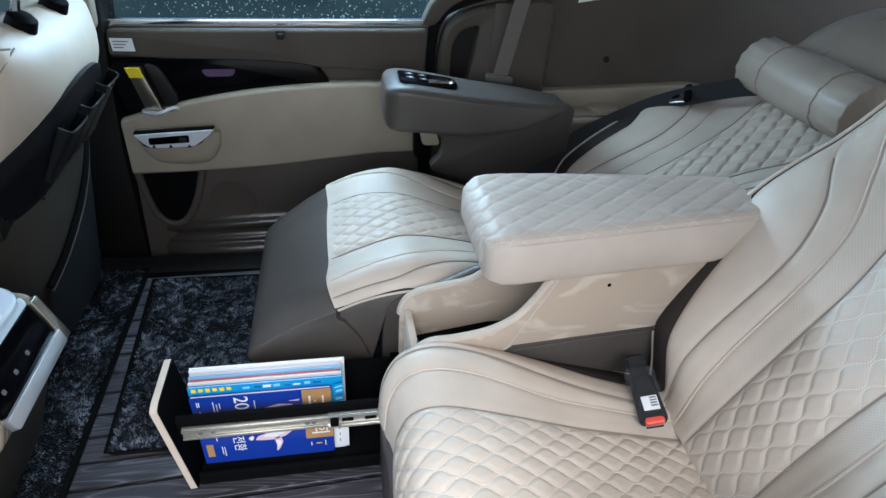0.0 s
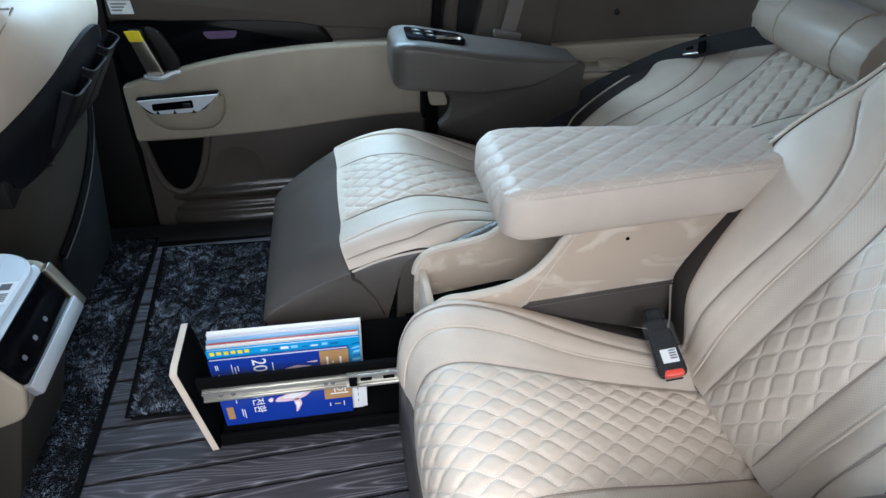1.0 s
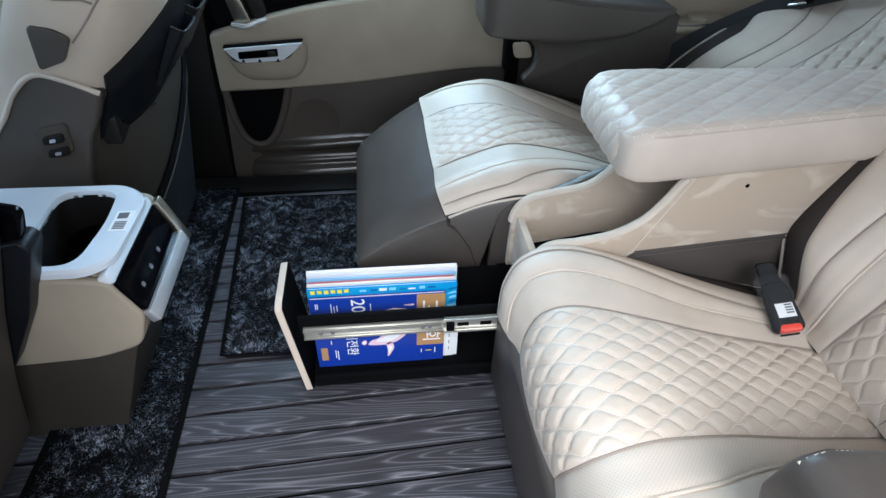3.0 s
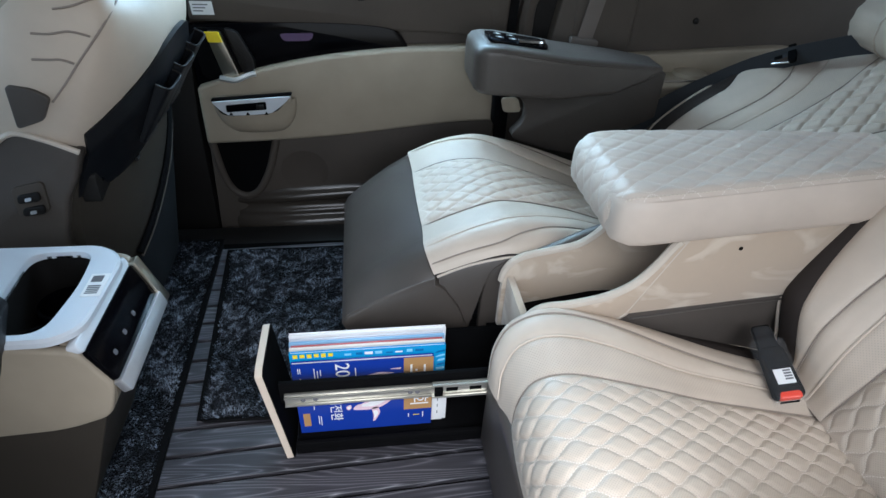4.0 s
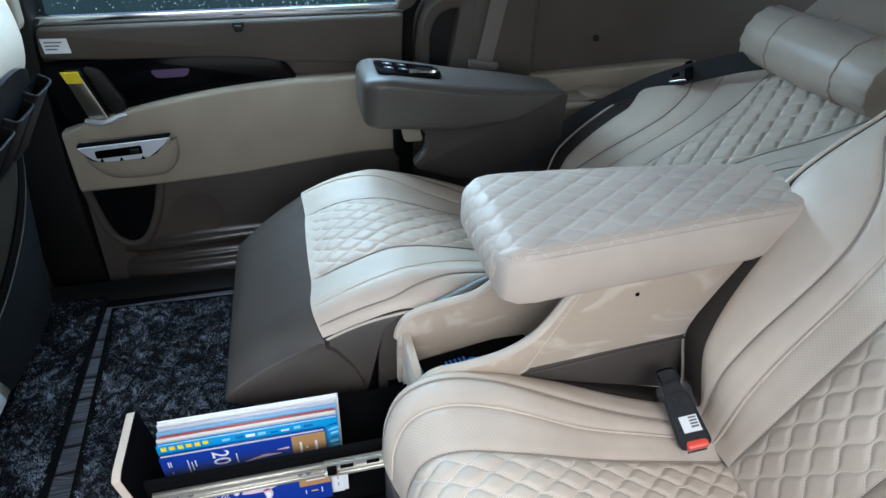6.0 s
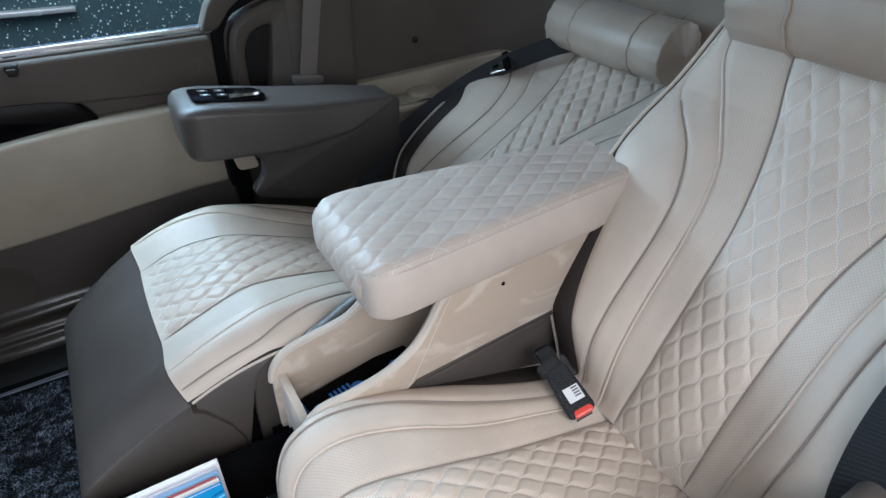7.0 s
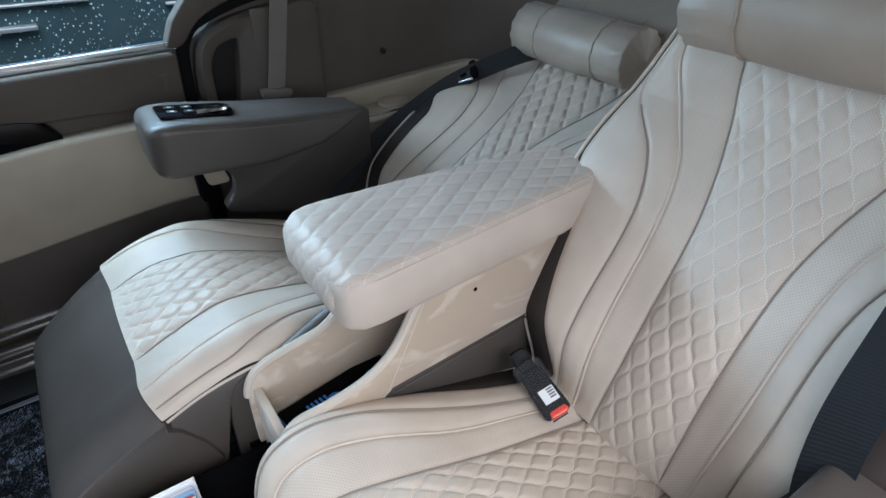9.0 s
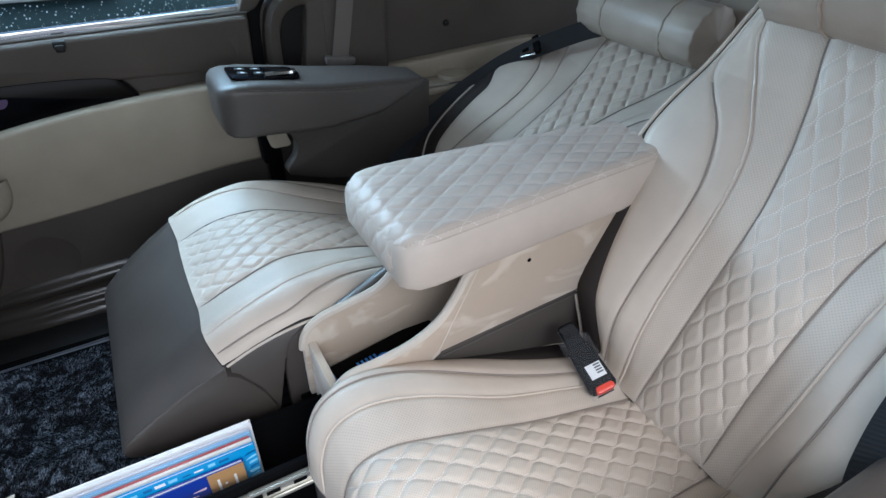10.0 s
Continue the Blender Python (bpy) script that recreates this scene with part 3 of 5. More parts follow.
def door_window():
    w = thing("window_1", "rain-dotted door window with bright belt moulding", "window", (0.1, 0.9, 0.62), kind="structure")
    part("belt_moulding", prism(rounded([(-0.262, 0.604), (0.525, 0.622), (0.527, 0.640), (-0.262, 0.621)], 0.004), 0.862, 0.885, "y", 0.003), M_chrome, w, "bright metal belt moulding")
    pane = part("pane", box(-0.27, 0.60, 0.895, 0.899, 0.60, 1.08), M_glass, w, "clear glass", False)
    pane.visible_shadow = False
    rng = random.Random(4)
    bm = bmesh.new()
    for k in range(1300):
        x, z, r = rng.uniform(-0.26, 0.58), rng.uniform(0.625, 0.86), rng.choice((0.0006, 0.0008, 0.001, 0.0014, 0.0018))
        m = Matrix.Translation((x, 0.9005, z)) @ Matrix.Diagonal((r, r * 0.45, r * rng.uniform(0.9, 1.3), 1))
        bmesh.ops.create_icosphere(bm, subdivisions=1, radius=1.0, matrix=m)
    dr = part("raindrops", bm, material("rain_water", (0.72, 0.80, 0.84), 0.08, 0, 0.8), w, "scattered raindrops")
    tagged(dr, kind="stuff")
    part("window_frame", prism(smooth_line([(0.500, 0.628), (0.536, 0.630), (0.579, 0.676), (0.657, 0.712), (0.76, 0.742)], 4) + smooth_line([(0.76, 0.85), (0.66, 0.79), (0.575, 0.735), (0.522, 0.678)], 4), 0.852, 0.895, "y", 0.010, 3), M_taupe, w)
    part("rubber_seal", prism([Vector((0.508, -0.05)), Vector((0.550, -0.05))] + smooth_line([(0.548, 0.30), (0.545, 0.56), (0.561, 0.637), (0.605, 0.668), (0.688, 0.695), (0.80, 0.715)], 4) + smooth_line([(0.80, 0.745), (0.66, 0.712), (0.579, 0.680), (0.536, 0.634), (0.514, 0.58), (0.510, 0.30)], 4), 0.868, 0.893, "y", 0.003), M_rubber, w, "black rubber door seal")
    return w


door_window()


def quarter_trim():
    q = thing("pillar_trim", "taupe quarter trim with belt recess beside the door", "trim", (0.65, 0.86, 0.3), kind="structure")
    outer = rounded([(0.556, 0.30), (0.86, 0.30), (0.86, 0.705), (0.735, 0.690), (0.641, 0.674), (0.566, 0.640), (0.548, 0.56)], [0.01, 0.01, 0.03, 0.03, 0.05, 0.05, 0.05], 6)
    hole = rounded([(0.584, 0.480), (0.632, 0.474), (0.655, 0.632), (0.606, 0.618), (0.586, 0.580)], [0.018, 0.014, 0.016, 0.03, 0.03], 6)
    part("bulged_panel", ring_plate(outer, hole, 0.846, 0.892, "y", 0.012, 96), M_taupe, q)
    part("recess", prism([(0.60 + (p[0] - 0.60) * 1.06, p[1]) for p in hole], 0.8815, 0.8845, "y"), M_dark, q, "dark recess")
    part("belt_channel", box(0.690, 0.748, 0.843, 0.847, 0.47, 0.69, 0.002), M_taupe, q)
    return q


quarter_trim()


def side_shelf():
    s = thing("side_shelf", "beige plastic side shelf with cup recess and chrome strip", "shelf", (1.1, 0.82, 0.4), kind="structure")
    out = rounded([(0.80, 0.76), (1.02, 0.755), (1.30, 0.77), (1.42, 0.80), (1.42, 0.888), (0.80, 0.888)], 0.02)
    part("shelf_top", prism(out, 0.392, 0.412, "z", 0.008, 3), M_door, s)
    part("upper_ledge", prism(smooth_line([(0.80, 0.455), (1.0, 0.463), (1.2, 0.474), (1.33, 0.478), (1.40, 0.46)], 4) + [Vector((1.42, 0.405)), Vector((0.80, 0.405))], 0.850, 0.890, "y", 0.008, 3), M_door, s)
    part("front_skirt", prism(rounded([(0.78, 0.20), (1.42, 0.20), (1.42, 0.396), (0.80, 0.396)], 0.01), 0.775, 0.80, "y", 0.006), M_door, s)
    part("cup_recess", lathe([(0, 0.045), (0.016, 0.043), (0.020, 0.03)], (1.04, 0.830, 0.405), (0, 0, 1), 24), M_door, s)
    part("chrome_strip", tube(smooth_line([(0.88, 0.772, 0.414), (0.98, 0.768, 0.415), (1.12, 0.770, 0.416)], 4), 0.0032, 6), M_chrome, s, "thin chrome strip")
    return s


side_shelf()
trim_screw = part("trim_screw", lathe([(0, 0.009), (0.004, 0.008), (0.006, 0.004)], (1.048, 0.885, 0.540), (0, -1, 0), 12), M_dark, None)
tagged(trim_screw, "small dark trim clip on the quarter panel", "clip")
trim_label = thing("paper_label", "white printed label on the taupe quarter panel", "label", (0.96, 0.885, 0.70))
part("sheet", prism([(0.93, 0.69), (1.02, 0.705), (1.02, 0.735), (0.93, 0.72)], 0.8825, 0.8848, "y"), M_paper, trim_label)
for k in range(2):
    part("print_bar", prism([(0.94 + 0.04 * k, 0.70 + 0.006 * k), (0.965 + 0.045 * k, 0.704 + 0.008 * k), (0.965 + 0.045 * k, 0.714 + 0.008 * k), (0.94 + 0.04 * k, 0.71 + 0.006 * k)], 0.8818, 0.8827, "y"), M_ink, trim_label)


# ---- seats ----
def path_frame(pts, n=10):
    line = smooth_line(pts, n)
    acc = [0.0]
    for a, b in zip(line, line[1:]):
        acc.append(acc[-1] + (b - a).length)

    def at(s):
        s = max(0.0, min(s, acc[-1]))
        lo = 0
        for i in range(len(acc) - 1):
            if acc[i + 1] >= s:
                lo = i
                break
        f = (s - acc[lo]) / max(acc[lo + 1] - acc[lo], 1e-9)
        p = line[lo].lerp(line[lo + 1], f)
        d0 = (line[min(lo + 1, len(line) - 1)] - line[max(lo - 1, 0)]).normalized()
        d1 = (line[min(lo + 2, len(line) - 1)] - line[lo]).normalized()
        d = d0.lerp(d1, f).normalized()
        return p, d
    return at, acc[-1]


def smoothstep(x):
    x = max(0.0, min(1.0, x))
    return x * x * (3 - 2 * x)


BANDS = {0: ("quilted_panel", "quilt"), 1: ("perforated_band", "perf"), 2: ("inner_bolster", "beige"), 3: ("outer_bolster", "beige"), 4: ("side_insert", "grey")}


def dress(owner, panels):
    mats = {"quilt": M_quilt, "perf": M_perf, "beige": M_beige, "grey": M_insert}
    for k, bm in panels:
        name, kind = BANDS[abs(k)]
        ob = part(name, bm, mats[kind], owner)
        ob.data.polygons.foreach_set("use_smooth", [True] * len(ob.data.polygons))


def piping(owner, place, seams, idx, height, s0, s1, r=0.0028, mat=None, name="piping", lift=0.0015, sides=(-1, 1)):
    for side in sides:
        pts = []
        for i in range(49):
            s = s0 + (s1 - s0) * i / 48
            w = seams(s)
            pts.append(place(s, side * w[idx], height(s, side * w[idx], w) + lift - 0.0035))
        part(name, tube(pts, r, 6), mat or M_beige, owner)


def cushion(owner, yc, pts, table, drop=None, base_z=0.10, deep=1.15):
    """Seat cushion: a profile in x and z, seam half widths along it, and how the flanks fall away."""
    at, total = path_frame(pts)

    def place(s, u, h):
        p, d = at(s)
        return Vector((p[0] - d[1] * h, yc + u, p[1] + d[0] * h))

    def seams(s):
        return lerp_table(table, s / total)

    def height(s, u, w):
        a = abs(u)
        h = 0.016 * smoothstep((a - w[0]) / (w[2] - w[0]))
        if drop:
            h -= drop[1] * max(0.0, (a - drop[0]) / 0.075) ** 2
        else:
            h -= 0.030 * max(0.0, (a - w[2]) / (w[4] - w[2])) ** 2.2
        h += 0.006 * (1 - (a / w[0]) ** 2) if a < w[0] else 0.0
        return h
    panels = upholstery(place, 0.0, total, seams, 260, (40, 10, 8, 12, 6), height, 0.012, total, True, 1.32, deep)
    dress(owner, panels)
    piping(owner, place, seams, 1, height, 0.004, total, 0.0022)
    piping(owner, place, seams, 0, height, 0.004, total, 0.0012, M_seam, "seam")
    piping(owner, place, seams, 2, height, 0.004, total, 0.0014, M_seam, "seam")
    piping(owner, place, seams, 4, height, 0.004, total, 0.0026, M_beige, "edge_piping", 0.002)
    # padded grey base under the leather
    rings = []
    for i in range(25):
        s = 0.004 + (total - 0.004) * i / 24
        p, d = at(s)
        w = seams(s)
        e = w[4]
        prof = [(e * k, height(s, e * k, w) - 0.014) for k in (-0.97, -0.9, -0.75, -0.5, 0, 0.5, 0.75, 0.9, 0.97)]
        he = height(s, e, w)
        prof = [(-e + 0.002, he - 0.012)] + prof + [(e - 0.002, he - 0.012)]
        ring = [place(s, u, h) for u, h in prof]
        zb = max(base_z, p[1] - (0.20 if p[0] < 0.325 else 0.085))
        ring += [Vector((p[0], yc + e, zb)), Vector((p[0], yc - e, zb))]
        rings.append(ring)
    part("seat_base", loft(rings), M_grey, owner, "dark grey leather seat side")
    return place, seams, height, total


def backrest(owner, yc, xc, zc, lean, S=0.66, deep=1.0, fine=1.1):
    sa, ca = math.sin(radians(lean)), math.cos(radians(lean))

    def place(s, u, h):
        return Vector((xc + s * sa - h * ca, yc + u, zc + s * ca + h * sa))

    table = [(0.0, 0.066, 0.105, 0.146, 0.205), (0.15, 0.063, 0.113, 0.152, 0.262), (0.33, 0.067, 0.117, 0.152, 0.284),
             (0.42, 0.082, 0.136, 0.182, 0.284), (0.50, 0.106, 0.184, 0.252, 0.276), (0.57, 0.130, 0.224, 0.250, 0.264), (0.66, 0.150, 0.222, 0.232, 0.242)]

    def seams(s):
        w = list(lerp_table(table, s))
        g = 0.004 + 0.052 * smoothstep(s / 0.05 + 0.4) * (1 - smoothstep((s - 0.29) / 0.10))
        return w[:3] + [w[3] - g, w[3]]

    def height(s, u, w):
        w = (w[0], w[1], w[2], w[4])
        a = abs(u)
        lift = 0.045 * smoothstep(s / 0.12) * (1 - 0.75 * smoothstep((s - 0.36) / 0.2))
        h = lift * smoothstep((a - w[0] * 0.9) / (w[3] * 0.82 - w[0] * 0.9))
        t = max(0.0, (a - w[3] * 0.90) / (w[3] * 0.10))
        h -= 0.014 * t ** 2.2
        h += 0.02 * math.sin(math.pi * min(s / 0.5, 1.0)) + (0.006 * (1 - (a / w[0]) ** 2) if a < w[0] else 0)
        return h
    panels = upholstery(place, 0.0, S, seams, 300, (44, 11, 10, 14, 5), height, 0.0, 0.64, True, fine, deep)
    dress(owner, panels)
    piping(owner, place, seams, 1, height, 0.0, S, 0.0024)
    piping(owner, place, seams, 0, height, 0.0, S, 0.0012, M_seam, "seam")
    piping(owner, place, seams, 2, height, 0.0, 0.48, 0.0014, M_seam, "seam")
    piping(owner, place, seams, 4, height, 0.0, S, 0.0035, M_beige, "edge_piping", 0.007)
    rings = []
    for i in range(29):
        s = -0.02 + (S + 0.02) * i / 28
        w = seams(max(s, 0))
        e = w[4]
        hb = height(max(s, 0), e, w) - 0.004
        front = [(-e - 0.003, hb - 0.012), (-e + 0.004, hb - 0.004)] + [(e * k, height(max(s, 0), e * k, w) - 0.012) for k in (-0.8, -0.6, -0.35, 0, 0.35, 0.6, 0.8)] + [(e - 0.004, hb - 0.004), (e + 0.003, hb - 0.012)]
        back = [(e + 0.006, -0.06), (e - 0.03, -0.105), (0, -0.12), (-e + 0.03, -0.105), (-e - 0.006, -0.06)]
        rings.append([place(s, u, h) for u, h in front + back])
    part("back_shell", loft(rings), M_grey, owner, "dark grey leather backrest shell")
    # winged headrest above
    rings = []
    for i in range(13):
        s = 0.60 + 0.40 * i / 12
        f = math.sin(math.pi * min(max((i + 0.6) / 13.2, 0), 1)) ** 0.35
        w = 0.205 * f
        ring = []
        for k in range(28):
            a = 2 * math.pi * k / 28
            cu, sn = math.cos(a), math.sin(a)
            u = w * math.copysign(abs(cu) ** 0.6, cu)
            h = 0.0 + (0.055 * f) * math.copysign(abs(sn) ** 0.7, sn) + 0.03 * (u / 0.2) ** 2 * (sn > 0)
            ring.append(place(s, u, h + 0.01))
        rings.append(ring)
    hd = part("headrest", loft(rings), M_tan_shaded, owner, "beige leather winged headrest")
    for side in (-1, 1):
        pts = [place(0.66 + 0.30 * k / 12, side * (0.085 + 0.03 * (k / 12)), 0.0672) for k in range(13)]
        part("seam", tube(pts, 0.0016, 6), M_seam, hd)
    return place


def pillow(name, place, s, h, half=0.17, r=0.060):
    """A roll with gathered ends, tied over a backrest."""
    c = place(s, 0, h)
    t = thing(name, "beige leather neck roll with gathered stitched ends on a backrest", "pillow", c, "neck rolls")
    rings = []
    n = 64
    prof = []
    for i in range(9):
        f = i / 8
        prof.append((-half - 0.018 + 0.018 * f ** 0.5, r * math.sin(math.pi / 2 * f) ** 0.62, 0))
    prof += [(-half + 0.045 + (2 * half - 0.09) * k / 10, r * (1.02 - 0.03 * math.cos(2 * math.pi * k / 10)), 1) for k in range(11)]
    prof += [(-p[0], p[1], 0) for p in prof[8::-1]]
    for u, rr, mid in prof:
        ring = []
        for k in range(n):
            a = 2 * math.pi * k / n
            q = rr * (1 + (0.026 * math.cos(14 * a) if not mid else 0.004 * math.cos(3 * a + u * 20)))
            ring.append(place(s, u, h) + (place(s + 0.1, 0, h) - place(s, 0, h)) * 10 * q * math.cos(a) * 1.05 + (place(s, 0, h + 0.1) - place(s, 0, h)) * 10 * q * math.sin(a))
        rings.append(ring)
    part("roll", loft(rings), M_tan_shaded, t)
    for side in (-1, 1):
        pts = []
        for k in range(157):
            a = 2 * math.pi * k / 156
            q = r * (1.006 + 0.010 * math.cos(26 * a))
            pts.append(place(s, side * (half - 0.080 + 0.0012 * math.cos(13 * a)), h) + (place(s + 0.1, 0, h) - place(s, 0, h)) * 10 * q * math.cos(a) * 1.05 + (place(s, 0, h + 0.1) - place(s, 0, h)) * 10 * q * math.sin(a))
        bm = tube(pts, 0.0026, 6, 1.0, (0, 1, 0))
        part("gathered_ruffle", bm, M_tan_shaded, t)
    return t


CUSH_NEAR = [(0.0, 0.098, 0.150, 0.190, 0.222, 0.226), (0.15, 0.118, 0.182, 0.222, 0.245, 0.249), (0.35, 0.104, 0.170, 0.215, 0.250, 0.256),
             (0.55, 0.092, 0.140, 0.182, 0.238, 0.254), (0.75, 0.086, 0.126, 0.154, 0.200, 0.248), (1.0, 0.078, 0.108, 0.130, 0.172, 0.235)]
CUSH_FAR = [(0.0, 0.108, 0.190, 0.222, 0.236, 0.239), (0.12, 0.106, 0.185, 0.223, 0.237, 0.240), (0.22, 0.093, 0.174, 0.219, 0.235, 0.240), (0.29, 0.085, 0.160, 0.203, 0.235, 0.239),
            (0.375, 0.075, 0.138, 0.182, 0.234, 0.238), (0.513, 0.064, 0.114, 0.160, 0.212, 0.236), (0.71, 0.062, 0.104, 0.138, 0.184, 0.238), (1.0, 0.066, 0.104, 0.136, 0.170, 0.225)]
NEAR_Y, FAR_Y = -0.225, 0.400


def near_seat():
    t = thing("captain_seat", "cream quilted leather rear seat, upright, with footrest folded", "seat", (0.6, NEAR_Y, 0.0), "rear captain seats")
    cushion(t, NEAR_Y, [(0.336, 0.215), (0.344, 0.262), (0.372, 0.300), (0.43, 0.312), (0.53, 0.290), (0.66, 0.250), (0.84, 0.205)], CUSH_NEAR)
    pl = backrest(t, NEAR_Y, 0.815, 0.215, 28.0, deep=0.72, fine=1.22)
    part("footrest", box(0.326, 0.372, NEAR_Y - 0.225, NEAR_Y + 0.225, 0.03, 0.225, 0.02, 3), M_grey, t, "folded dark grey leather footrest")
    part("plinth", box(0.40, 0.85, NEAR_Y - 0.2, NEAR_Y + 0.2, 0.001, 0.11, 0.01), M_black, t)
    return pl


def far_seat():
    t = thing("captain_seat", "cream quilted leather rear seat, reclined, with footrest raised", "seat", (0.6, FAR_Y, 0.0), "rear captain seats")
    place, seams, height, total = cushion(t, FAR_Y, [(0.245, 0.300), (0.30, 0.325), (0.36, 0.340), (0.42, 0.340), (0.54, 0.305), (0.68, 0.255), (0.86, 0.205)], CUSH_FAR, (0.17, 0.05), 0.135, 1.25)
    pl = backrest(t, FAR_Y + 0.010, 0.806, 0.236, 58.8, deep=1.7)
    # padded block whose sloping face carries on from the cushion's front seam
    w = seams(0.0)
    rings = []
    for u, k in [(-0.247, 0.95), (-0.2455, 0.98), (-0.242, 0.995)] + [(-0.238 + 0.0298 * j, 1.0) for j in range(15)] + [(0.184, 0.992), (0.190, 0.97), (0.193, 0.93)]:
        f = max(-1.0, min(1.0, u / 0.238))
        ut = f * 0.238 if u < 0 else u * 1.19
        top = place(0.0, ut, height(0.0, ut, w) - 0.0045)
        low = Vector((0.090, FAR_Y + u, 0.190))
        mid = [top.lerp(low, q) + Vector((-0.006, 0, 0.006)) * math.sin(math.pi * q) for q in (0.0, 0.08, 0.3, 0.6, 0.85, 0.97)]
        back = [(0.086, 0.178), (0.092, 0.166), (0.110, 0.158), (0.20, 0.143), (0.300, 0.130), (0.316, 0.140), (0.320, 0.16), (0.304, 0.205), (0.275, top[2] - 0.022), (0.258, top[2] - 0.010)]
        ring = mid + [Vector((x, FAR_Y + u, z)) for x, z in back]
        c = sum(ring, Vector()) / len(ring)
        ring = [Vector((c[0] + (p[0] - c[0]) * k, p[1], c[2] + (p[2] - c[2]) * k)) for p in ring]
        rings.append(ring)
    part("footrest", loft(rings), M_grey, t, "raised dark grey leather footrest")
    part("front_seam", tube([place(0.0, x, height(0.0, x, w) - 0.0035) for x in [-0.236 + 0.472 * j / 40 for j in range(41)]], 0.0022, 6), M_insert, t)
    near_line = [Vector((p[0], p[1] - 0.0012, p[2] + 0.0005)) for p in rings[3][:6]]
    part("footrest_seam", tube(near_line, 0.0013, 6), M_grey, t)
    part("plinth", box(0.40, 0.85, FAR_Y - 0.2, FAR_Y + 0.2, 0.001, 0.14, 0.01), M_black, t)
    return pl


near_back = near_seat()
far_back = far_seat()
pillow("neck_pillow", near_back, 0.636, 0.082, 0.182, 0.064)
pillow("neck_pillow", far_back, 0.625, 0.076, 0.170, 0.062)


# ---- centre console between the seats ----
M_suede_edge = plastic("pale_suede_edge", (0.56, 0.49, 0.41), 0.9, 500, 0.3, 0.15)


def centre_console():
    c = thing("centre_console", "beige suede open console with dark grey lower sides", "console", (0.65, 0.09, 0.0))
    near = smooth_line([(0.380, 0.262), (0.388, 0.298), (0.412, 0.318), (0.455, 0.322), (0.512, 0.334), (0.556, 0.360), (0.584, 0.398), (0.608, 0.438), (0.65, 0.452)], 5)
    near += [Vector((0.96, 0.474)), Vector((0.96, 0.335)), Vector((0.86, 0.326)), Vector((0.55, 0.300)), Vector((0.42, 0.20)), Vector((0.385, 0.20))]
    near_edge = [(p[0], 0.019, p[1]) for p in near[:46] if p[0] < 0.62]
    part("near_rim", tube(near_edge, 0.0075, 8), M_suede_edge, c, "pale rounded suede rim")
    part("near_side", prism(near, 0.012, 0.026, "y", 0.003), M_suede, c, "beige suede side panel")
    far = smooth_line([(0.376, 0.165), (0.376, 0.26), (0.384, 0.300), (0.41, 0.322), (0.46, 0.333), (0.51, 0.345), (0.545, 0.375), (0.565, 0.41), (0.60, 0.445), (0.64, 0.455)], 5)
    far += [Vector((0.96, 0.47)), Vector((0.96, 0.165))]
    part("far_rim", tube([(p[0], 0.149, p[1]) for p in far[6:48] if p[0] < 0.62], 0.0075, 8), M_suede_edge, c, "pale rounded suede rim")
    part("far_side", prism(far, 0.142, 0.156, "y", 0.003), M_suede, c, "beige suede side panel")
    part("front_board", box(0.384, 0.397, 0.026, 0.142, 0.165, 0.286, 0.002), M_suede, c)
    part("tray_floor", box(0.397, 0.96, 0.026, 0.142, 0.166, 0.178), M_suede, c)
    part("rear_board", box(0.94, 0.955, 0.026, 0.142, 0.178, 0.45), M_suede, c)
    part("grey_side", prism([(0.50, 0.12), (0.97, 0.12), (0.97, 0.338), (0.86, 0.330), (0.545, 0.303), (0.50, 0.27)], 0.016, 0.024, "y", 0.003), M_grey, c, "dark grey leather lower side")
    part("grey_seam", tube([(0.56, 0.0145, 0.288), (0.70, 0.0145, 0.303), (0.94, 0.0145, 0.322)], 0.0018, 6), M_grey, c)
    part("far_grey_side", prism(rounded([(0.343, 0.12), (0.97, 0.12), (0.97, 0.40), (0.56, 0.38), (0.44, 0.318), (0.36, 0.298), (0.345, 0.24)], [0.01, 0.01, 0.01, 0.06, 0.05, 0.03, 0.03]), 0.158, 0.176, "y", 0.005), M_grey, c, "dark grey leather outer side")
    part("carcass", join(box(0.36, 0.97, 0.002, 0.010, 0.001, 0.16), box(0.36, 0.97, 0.150, 0.157, 0.001, 0.16), box(0.36, 0.97, 0.012, 0.148, 0.150, 0.160), box(0.95, 0.97, 0.01, 0.15, 0.001, 0.2)), M_black, c, "matt black drawer carcass")
    part("screw_hole", lathe([(0, 0.0035), (0.0012, 0.003)], (0.706, 0.0119, 0.425), (0, -1, 0), 12), M_black, c)
    return c


centre_console()


